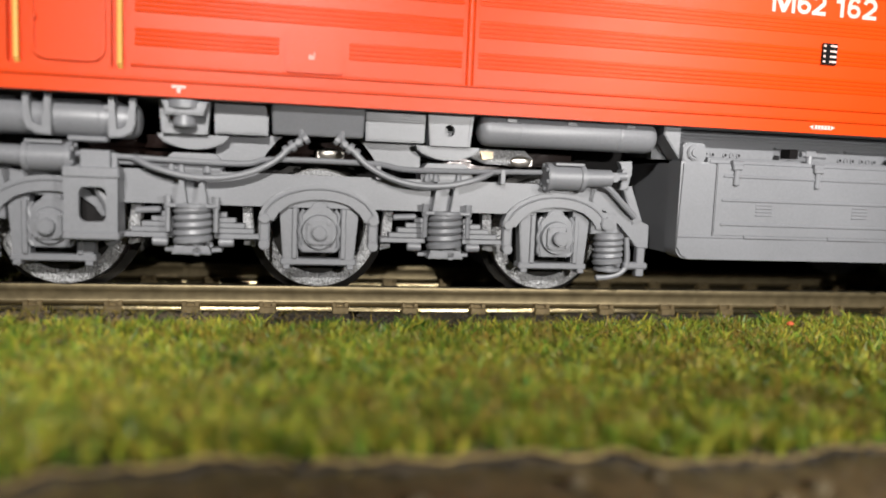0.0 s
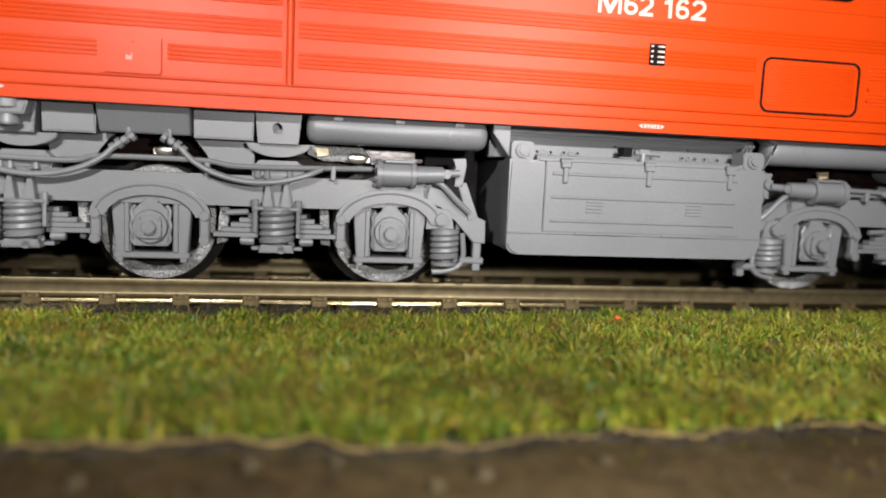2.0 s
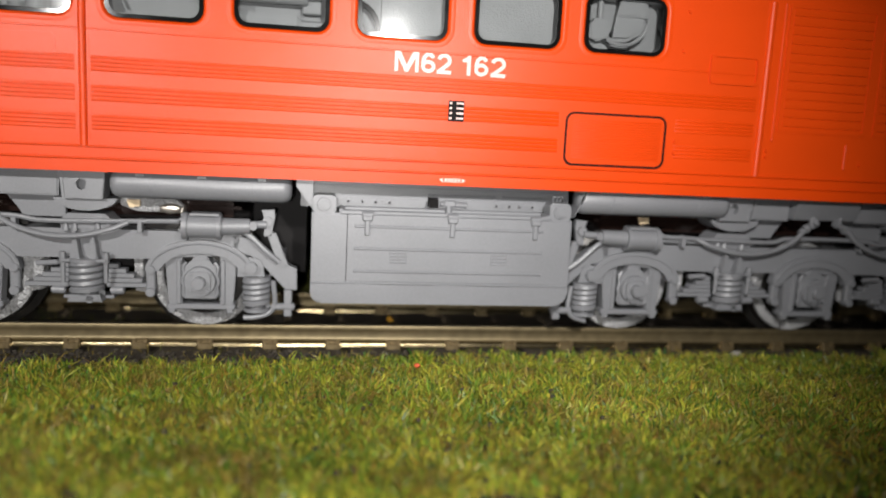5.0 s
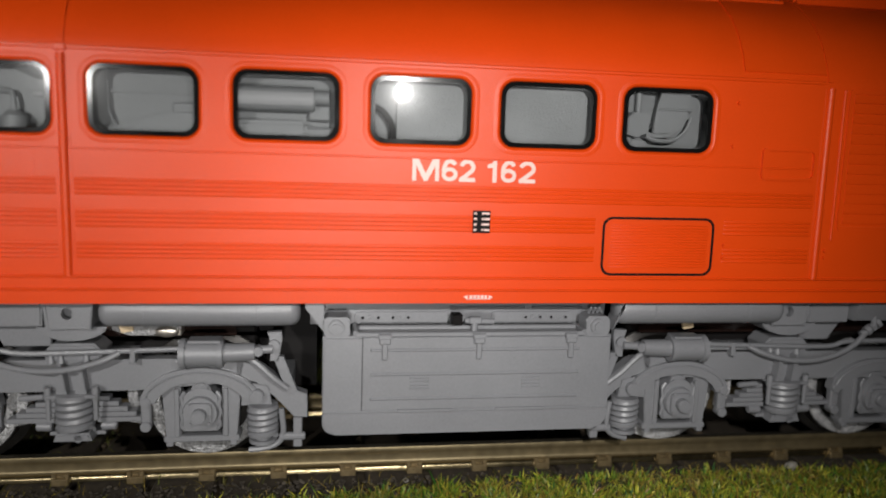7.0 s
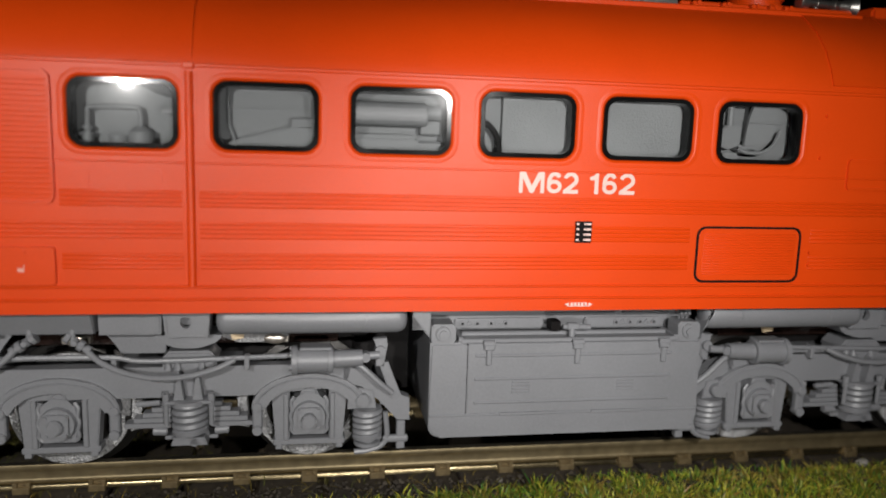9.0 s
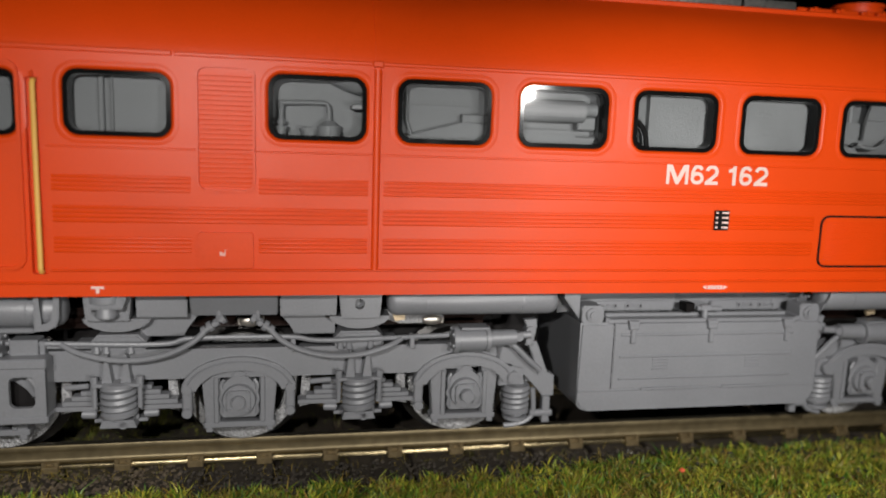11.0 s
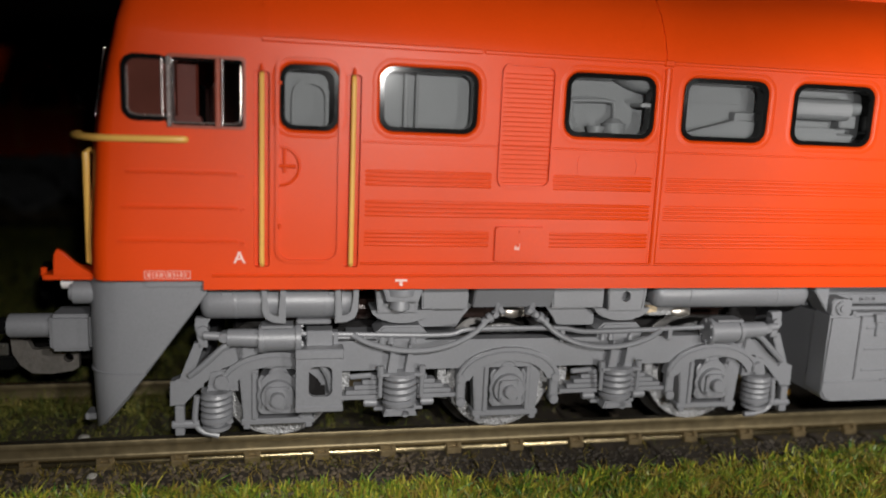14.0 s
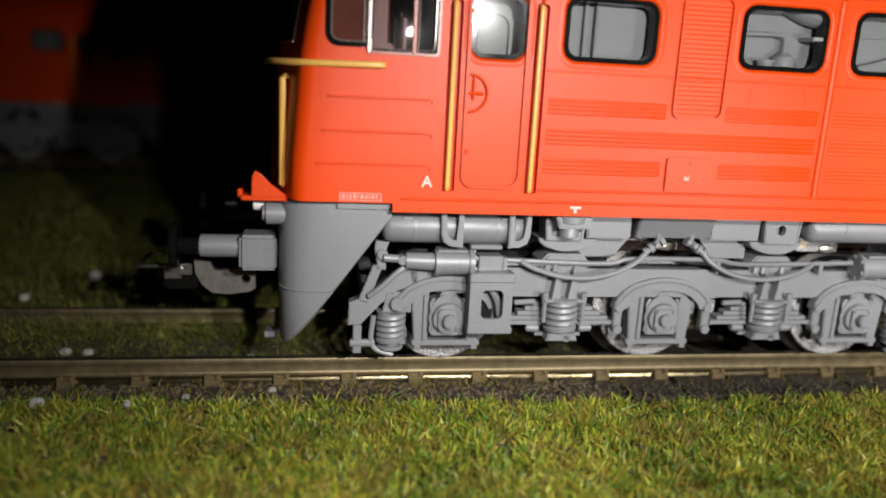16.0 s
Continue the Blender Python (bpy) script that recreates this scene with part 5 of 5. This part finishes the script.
for x, f in ((37.4, 1), (63.9, -1)):
    bm = prism(B(), rr(x - 1.2, x + 1.3, 14.2, 16.3, 0.5), -16.2, -13.8, 0.12)
    cyl(bm, (x, -16.5, 15.3), (x, -16.1, 15.3), 0.8, seg=16, bev=0.1)
    cyl(bm, (x, -16.7, 15.3), (x, -16.4, 15.3), 0.45, seg=14)
    if f < 0:
        for d in (-0.5, -0.05, 0.4):
            tube(bm, [(x + d, -14.6, 16.1), (x + d, -14.9, 16.7), (x + d, -15.4, 17.0)], 0.14, 6)
    part("lifting_eye", bm, GREY, battery)
bm = box(B(), 39.2, 62.6, -15.6, -12.4, 14.3, 14.6, 0.06)
box(bm, 39.2, 62.6, -16.3, -15.9, 14.3, 14.75, 0.08)
box(bm, 39.6, 62.2, -14.5, -13.9, 14.55, 15.0, 0.1)
box(bm, 39.0, 39.5, -16.2, -12.6, 14.3, 14.9, 0.08)
box(bm, 62.3, 62.8, -16.2, -12.6, 14.3, 14.9, 0.08)
part("lid_top", bm, GREY, battery)
for x0, x1 in ((39.3, 49.0), (53.6, 62.5)):
    bm = prism(B(), rr(x0, x1, 14.8, 15.9, 0.4), -12.35, -11.9, 0.06)
    for x in (x0 + 0.8, x0 + 1.6, x0 + 2.4, x0 + 3.9, x0 + 4.7, x0 + 5.5) if x0 < 50 else (x1 - 0.8, x1 - 1.6, x1 - 2.4, x1 - 3.6, x1 - 4.4, x1 - 5.2):
        ring(bm, rr(x - 0.3, x + 0.3, 15.05, 15.65, 0.29), rr(x - 0.15, x + 0.15, 15.2, 15.5, 0.14), -12.5, -12.2)
    strip = part("bored_strip", bm, GREY, battery)
    # solid black discs: the darkness of the holes is painted, nothing is bored
    for x in (x0 + 0.8, x0 + 2.4, x0 + 3.9, x0 + 5.5) if x0 < 50 else (x1 - 0.8, x1 - 2.4, x1 - 3.6, x1 - 5.2):
        part("bore_shade", cyl(B(), (x, -12.38, 15.35), (x, -12.2, 15.35), 0.15, seg=10), BLACKLINE, strip)
bm = box(B(), 49.0, 50.0, -15.2, -13.6, 15.2, 16.2)
part("valve_socket", bm, BLACKLINE, battery)
bm = cyl(B(), (50.2, -15.3, 15.7), (53.2, -15.3, 15.6), 0.3, seg=10)
box(bm, 50.6, 51.9, -15.7, -15.0, 15.4, 16.1, 0.12)
cyl(bm, (51.2, -15.4, 14.6), (51.2, -15.4, 15.6), 0.35, seg=10)
part("drain_valve", bm, GREY, battery)
solebar = part("solebar", box(B(), 34.8, 66.5, -12.0, -11.0, 14.6, 17.95), GREY, loco, "grey frame strip above the battery box")
for k, z in enumerate((17.75, 17.4, 17.05)):
    part("ledge", box(B(), 35.5, 66.2, -12.5 + 0.15 * k, -11.9, z - 0.13, z + 0.13, 0.05), GREY, solebar)
for x0, x1 in ((49.2, 57.2), (58.0, 63.5)):
    part("guide_bar", box(B(), x0, x1, -12.4, -11.9, 16.2, 16.5, 0.1), GREY, solebar)
for x0, x1 in ((34.4, 36.2), (65.8, 67.2)):
    part("gusset", prism(B(), [(x0, 17.95), (x1, 17.95), (x1 if x0 < 40 else x0, 14.6), (x0 if x0 < 40 else x1, 17.0)], -15.5, -13.0, 0.1), GREY, loco)
for x0, x1 in ((36.3, 37.0), (64.6, 65.3)):
    part("inner_frame_and_gap_dark", box(B(), x0, x1, -11.9, 11.9, 14.9, 17.9, 0.1), GREY, loco)
# near-black blocks: the shade of the gaps beside the battery box, as colour
part("inner_frame_and_gap_dark", box(B(), 29, 35.4, -4, 4, 5.5, 17.9), DARKGREY, loco)
part("inner_frame_and_gap_dark", box(B(), 66.6, 70, -4, 4, 8, 17.9), DARKGREY, loco)
# added bright studs that stand in for glints on the glossy chassis
for x, y, z in ((1.0, -10.4, 13.6), (20.6, -11.1, 13.7)):
    bm = B()
    bmesh.ops.create_uvsphere(bm, u_segments=20, v_segments=12, radius=1.0)
    for v in bm.verts:
        v.co = Vector((x + 1.2 * v.co.x, y + 0.4 * v.co.y, z + 0.6 * v.co.z))
    box(bm, x - 1.4, x + 1.4, y + 0.05, -9.3, z - 0.5, z + 0.35, 0.12)
    part("glint_stud", bm, STUD, loco, "small bright rounded stud added in place of a glint")
for x in (15.9, 75.2):
    part("contact_strip", prism(B(), [(x + 0.5, 13.7), (x + 1.6, 13.9), (x + 1.6, 14.6), (x + 0.2, 14.6)], -11.7, -11.3, 0.05), TAN, loco, "small tan metal contact strip")

# ---- snow plough, buffers, coupler ----
path = [(-30.7, -15.6), (-33, -15.6), (-35, -15.6), (-36.4, -15.6), (-38.4, -15.58), (-39.7, -15.3), (-40.7, -14.7), (-41.3, -13.8), (-41.6, -12.8), (-41.9, -10), (-42.1, -6), (-42.2, 0)]
path += [(x, -y) for x, y in path[-2::-1]]


def low_edge(x, y):
    if x > -36.3:
        return 17.2 + (x + 30.7) / 5.6 * 7.8
    return max(3.5, 9.4 + (x + 36.3) * 1.22)


bm = B()
rows = []
for x, y in path:
    zb = low_edge(x, y)
    top = 18.65
    inx, iny = (x + 0.5 if x < -38 else x), y * 0.965
    rows.append([bm.verts.new(p) for p in ((x, y, top), (x, y, max(9.4, zb)), (x * 0.996, y * 0.985, zb), (inx, iny, zb), (inx, iny, top))])
for a, b in zip(rows, rows[1:]):
    for k in range(5):
        bm.faces.new((a[k], b[k], b[(k + 1) % 5], a[(k + 1) % 5]))
for r_ in (rows[0], rows[-1]):
    bm.faces.new(r_)
bmesh.ops.remove_doubles(bm, verts=bm.verts, dist=0.0005)
plough = part("snow_plough", bm, GREY, loco, "grey snow plough skirt with pointed lower edge", smooth=40)
bm = tube(B(), [(x - 0.02, y * 1.003, 9.45) for x, y in path[3:9]], 0.09, 6)
part("fold_line", bm, GREY, plough)
part("paint_speck", box(B(), -39.0, -38.2, -15.28, -15.0, 9.4, 9.55), CRUMB, plough, "tiny orange paint speck")
bm = box(B(), -43.4, -42.0, -9.6, -7.6, 2.5, 3.2, 0.15)
box(bm, -42.3, -41.7, -9.2, -8.0, 2.9, 5.5, 0.1)
part("foot", bm, GREY, plough)
for y in (-10.0, 10.0):
    bm = box(B(), -45.7, -41.8, y - 1.9, y + 1.9, 10.5, 14.2, 0.35, 2)
    buf = part("buffer", bm, GREY, loco, "grey buffer with black head")
    part("buffer_sleeve", cyl(B(), (-49.7, y, 12.7), (-45.4, y, 12.7), 1.18, seg=24, bev=0.1), GREY, buf)
    bm = cyl(B(), (-51.8, y, 12.7), (-49.6, y, 12.7), 0.85, seg=20)
    cyl(bm, (-52.5, y, 12.7), (-51.7, y, 12.7), 2.4, seg=28, bev=0.2)
    part("buffer_head", bm, BLACK, buf)
    bm = cyl(B(), (-43.2, y * 1.32, 16.8), (-39.5, y * 1.32, 16.8), 1.1, seg=20, bev=0.35)
    part("marker_lamp", bm, GREY, loco, "grey rounded marker lamp")
    part("lamp_lens", cyl(B(), (-44.2, y * 1.2, 17.6), (-42.2, y * 1.2, 17.6), 0.75, seg=16, bev=0.1), WHITE, loco)
bm = B()
outline = [(-50.9, 10.4), (-49.3, 10.1), (-48.9, 9.2), (-48.5, 9.1), (-45.2, 9.5), (-44.7, 9.3), (-44.5, 8.8), (-44.5, 7.2), (-45.1, 6.8), (-47.1, 6.5), (-49.0, 6.6), (-50.1, 7.5), (-50.8, 8.8)]
plate_with_holes(bm, outline, [[(-45.5 + 0.5 * math.cos(a), 8.2 + 0.5 * math.sin(a)) for a in np.linspace(0, 2 * math.pi, 15)[:-1]]], -6.6, -5.8)
coupler = part("coupler", bm, COUPLER, loco, "bare metal coupler hook plate")
bm = box(B(), -54.2, -50.6, -6.4, 3.6, 6.9, 8.4, 0.3, 2)
box(bm, -52.4, -50.9, -1.6, 1.6, 8.0, 9.6, 0.2)
part("coupler_head", bm, BLACK, coupler, "black coupler head")
bm = box(B(), -54.0, -52.2, -6.95, -6.5, 8.2, 9.6, 0.12)
box(bm, -52.4, -51.1, -6.8, -6.45, 8.6, 9.9, 0.12)
cyl(bm, (-52.3, -7.1, 9.2), (-52.3, -6.4, 9.2), 0.35, seg=12, bev=0.05)
part("coupler_plate", bm, STEEL, coupler, "bright bent metal plate")
bm = tube(B(), curve([(-51.5, -6.7, 9.75), (-54.8, -6.7, 9.6), (-56.4, -6.4, 9.5), (-57.2, -5, 9.2), (-57.4, 2, 8.6), (-57.0, 3.6, 8.6), (-55, 3.8, 8.5), (-51.5, 3.8, 8.3)]), 0.22, 8)
part("coupler_loop", bm, STEEL, coupler)
bm = box(B(), -50.5, -41.0, -1.4, 1.4, 6.3, 8.2, 0.2)
part("coupler_shaft", bm, BLACKLINE, coupler)

# the second locomotive, standing in the dark on the next track
other = copy_thing(loco, pose(-127.5 * MM, 172 * MM, 0) @ Matrix.Diagonal((-1, 1, 1, 1)))
tagged(other, "second red and grey model locomotive standing unlit on the next track", "model locomotive")


# ---- grass, ballast, pebbles ----
def fibres(name, material, xy, ground, height, width, lean, seed, label):
    """Many single tapered fibres in one mesh."""
    r = np.random.RandomState(seed)
    n = len(xy)
    h = height * r.uniform(0.55, 1.15, n)
    az = r.uniform(0, 2 * np.pi, n)
    ln = np.abs(r.normal(0, lean, n)) * h
    w = width * r.uniform(0.7, 1.3, n)
    face = r.uniform(0, 2 * np.pi, n)
    base = np.c_[xy, ground + r.uniform(-0.15, 0.1, n)]
    side_ = np.c_[np.cos(face), np.sin(face), np.zeros(n)] * (w / 2)[:, None]
    off = np.c_[np.cos(az), np.sin(az), np.zeros(n)] * ln[:, None]
    mid = base + off * 0.35 + np.c_[np.zeros((n, 2)), h * 0.6]
    tip = base + off + np.c_[np.zeros((n, 2)), h]
    verts = np.stack([base - side_, base + side_, mid + side_ * 0.9, mid - side_ * 0.9, tip], 1).reshape(-1, 3) * MM
    k = (np.arange(n) * 5)[:, None]
    loops = np.concatenate([k + np.array([[0, 1, 2, 3]]), k + np.array([[3, 2, 4]])], 1).ravel()
    me = bpy.data.meshes.new(name)
    me.vertices.add(n * 5)
    me.vertices.foreach_set("co", verts.ravel())
    me.loops.add(n * 7)
    me.loops.foreach_set("vertex_index", loops.astype(np.int32))
    me.polygons.add(n * 2)
    me.polygons.foreach_set("loop_start", (np.arange(n)[:, None] * 7 + np.array([[0, 4]])).ravel().astype(np.int32))
    me.polygons.foreach_set("loop_total", np.tile([4, 3], n).astype(np.int32))
    me.update(calc_edges=True)
    me.validate()
    me.materials.append(material)
    return tagged(new(name, me), label, "grass", kind="stuff")


def scatter(n, x0, x1, y0, y1, seed):
    r = np.random.RandomState(seed)
    return np.c_[r.uniform(x0, x1, n), r.uniform(y0, y1, n)]


pts = scatter(460000, -90, 130, -50, -12.5, 11)
edge_y = np.array([mat_edge(x) for x in pts[:, 0]])
track_y = np.interp(pts[:, 0], [-90, -60, -35, -1, 20, 42, 61, 98, 130], [-14.8, -14.4, -15.4, -17.3, -16.9, -14.8, -13.5, -13.7, -13.4]) + 0.35 * np.sin(pts[:, 0] * 0.57 + 1) + np.random.RandomState(8).normal(0, 0.35, len(pts))
clump = np.array([noise.noise((x * 0.42, y * 0.42, 3.0)) + 0.6 * noise.noise((x * 1.1, y * 1.1, 9.0)) for x, y in pts])
keep = (pts[:, 1] > edge_y - 0.15) & (pts[:, 1] < track_y) & (clump > np.random.RandomState(9).uniform(-0.5, 0.42, len(pts)))
pts, clump = pts[keep], clump[keep]
fibres("grass_mat", GRASS, pts, -3.2, 1.25 + 1.05 * clump, 0.2, 0.7, 1, "short green and yellow static grass mat")
dry = scatter(120000, -90, 130, -48, -13, 21)
wild = np.array([noise.noise((x * 0.23, y * 0.23, 5.0)) + 0.5 * noise.noise((x * 0.7, y * 0.7, 1.0)) for x, y in dry])
dry_edge = np.array([mat_edge(x) for x in dry[:, 0]])
dry = dry[(wild > np.random.RandomState(22).uniform(-0.02, 0.42, len(dry))) & (dry[:, 1] > dry_edge) & (dry[:, 1] < np.interp(dry[:, 0], [-90, -35, -1, 20, 42, 61, 130], [-14.8, -15.4, -17.5, -17.1, -15.3, -14.2, -14.0]))]
fibres("dry_grass", DRYGRASS, dry, -3.3, 1.75, 0.15, 1.0, 7, "patches of brownish dry grass fibres in the green mat")
pts = scatter(40000, -100, 120, 10.6, 60, 12)
fibres("grass_tufts", OLIVE, pts, -3.35, 1.5, 0.2, 0.8, 2, "short olive static grass behind the track")
pts = scatter(46000, -100, 135, -7.4, 7.7, 13)
pts = pts[pts[:, 0] < np.random.RandomState(43).normal(-12, 14, len(pts))]
fibres("grass_tufts", OLIVE, pts, -3.3, 1.1 + 2.1 * np.clip((pts[:, 1] - 3) / 4, 0, 1) * (pts[:, 0] < -30), 0.14, 1.5, 3, "olive grass grown between the rails")
pts = scatter(1100, -100, 135, -14.6, -10.2, 14)
pts = pts[pts[:, 0] < np.random.RandomState(41).uniform(-40, 150, len(pts))]
fibres("grass_wisps", DRYGRASS, pts, -3.1, 1.3, 0.075, 1.9, 4, "loose dry grass fibres along the rail")
pts = scatter(260, -60, 110, -56, -46.5, 16)
more = scatter(700, -100, -12, -13.2, -9.7, 17)
fibres("grass_wisps", DRYGRASS, more, -2.9, 1.2, 0.07, 1.9, 8, "thin dry grass fibres caught under the rail foot")
fibres("loose_fibres", DRYGRASS, pts, -3.95, 0.4, 0.14, 3.2, 6, "loose grass fibres fallen on the dirt")
pts = scatter(14000, -140, -20, 60, 150, 15)
fibres("grass_tufts", OLIVE, pts, -3.35, 1.8, 0.4, 0.7, 5, "olive static grass in the dark behind")

r = np.random.RandomState(5)
bm = B()
bmesh.ops.create_icosphere(bm, subdivisions=1, radius=1.0)
bm.verts.index_update()
sv = np.array([v.co for v in bm.verts])
sf = np.array([[v.index for v in f.verts] for f in bm.faces])
bm.free()


def stones(name, material, n, x0, x1, y0, y1, z, size, seed, label):
    r = np.random.RandomState(seed)
    at = np.c_[r.uniform(x0, x1, n), r.uniform(y0, y1, n), z + r.uniform(-0.2, 0.25, n)]
    v = sv[None] * r.uniform(0.55, 1.25, (n, len(sv), 1)) * (size * r.uniform(0.5, 1.2, (n, 1, 1))) * np.array([1, 1, 0.75]) + at[:, None]
    f = (sf[None] + (np.arange(n) * len(sv))[:, None, None]).reshape(-1, 3)
    me = bpy.data.meshes.new(name)
    me.from_pydata((v.reshape(-1, 3) * MM).tolist(), [], f.tolist())
    me.materials.append(material)
    return tagged(new(name, me), label, "ballast", kind="stuff")


stones("ballast", STONE, 4200, -8, 150, -18.5, -11.4, -2.62, 0.24, 6, "loose dark brown crumbs on the sleepers")
stones("ballast", EARTH, 5000, -120, -6, -18.5, -9.8, -2.8, 0.3, 1, "dark brown crushed ballast beside the rail")
stones("ballast", EARTH, 9000, -120, 150, -7.6, 14.0, -3.2, 0.42, 2, "dark brown ballast between the rails")
def along_edge(name, material, n, x0, x1, out, spread_, z, size, seed, label):
    r = np.random.RandomState(seed)
    x = r.uniform(x0, x1, n)
    at = np.c_[x, np.array([mat_edge(q) for q in x]) - out + r.normal(0, spread_, n), z + r.uniform(-0.2, 0.25, n)]
    v = sv[None] * r.uniform(0.55, 1.25, (n, len(sv), 1)) * (size * r.uniform(0.4, 1.3, (n, 1, 1))) * np.array([1.4, 1, 0.7]) + at[:, None]
    f = (sf[None] + (np.arange(n) * len(sv))[:, None, None]).reshape(-1, 3)
    me = bpy.data.meshes.new(name)
    me.from_pydata((v.reshape(-1, 3) * MM).tolist(), [], f.tolist())
    me.materials.append(material)
    return tagged(new(name, me), label, "soil", kind="stuff")


along_edge("edge_clods", STONE, 700, -90, 120, 0.25, 0.25, -3.9, 0.27, 31, "brown clods along the torn edge of the mat")
along_edge("dirt_grit", EARTH, 2600, -90, 120, 5.0, 2.6, -4.0, 0.13, 32, "fine grit scattered on the dirt")
stones("soil_crumbs", STONE, 1500, -90, 130, -46, -15, -2.5, 0.28, 4, "dark grey soil crumbs caught in the grass")
stones("ballast", STONE, 3000, -160, -20, 155, 190, -3.5, 0.7, 3, "dark ballast of the next track")


def pebble(x, y, z, size, seed, material=PEBBLE, name="pebble", label="pale angular pebble lying on the grass", category="pebble"):
    r = random.Random(seed)
    bm = B()
    bmesh.ops.create_icosphere(bm, subdivisions=2, radius=size)
    for v in bm.verts:
        v.co *= r.uniform(0.8, 1.15)
        v.co.z *= 0.75
        v.co += Vector((x, y, z))
    return tagged(part(name, bm, material, smooth=25), label, category, group="pebbles" if name == "pebble" else "")


for k, (x, y, s) in enumerate(((-64.5, -15.3, 0.8), (-66.5, -0.2, 0.75), (-64.0, -0.4, 0.7), (-45.5, -2.4, 0.6), (-74, 12, 0.7), (-72, 32, 1.0), (-60, 11, 0.6), (-53, 10.5, 0.7), (-51, -13.2, 0.45), (-42.4, -11.8, 0.5), (-56, -15.8, 0.5), (-78, 20, 0.8), (-47, 12, 0.6), (90, -12.5, 0.8), (45, -12.2, 0.35))):
    pebble(x, y, -2.6 if -14 < y < 11 else -2.0, s, k)
pebble(47.9, -19.2, -1.8, 0.34, 50, CRUMB, "orange_crumb", "tiny orange-red crumb lying in the grass", "crumb")
pebble(47.0, 3.5, -2.4, 0.5, 51, mat("yellow_crumb_paint", (0.6, 0.3, 0.02), 0.7), "yellow_crumb", "tiny yellow crumb lying between the rails", "crumb")
for k, (x, y, s) in enumerate(((12.7, -50.8, 0.62), (17.5, -50.6, 0.45), (25.7, -52.8, 0.6), (22.7, -54.0, 0.5), (24.3, -48.9, 0.4), (33.5, -51.5, 0.4), (4.0, -52.4, 0.5))):
    pebble(x, y, -3.75, s, 70 + k, GRIT, label="tan pebble half sunk in the dirt")
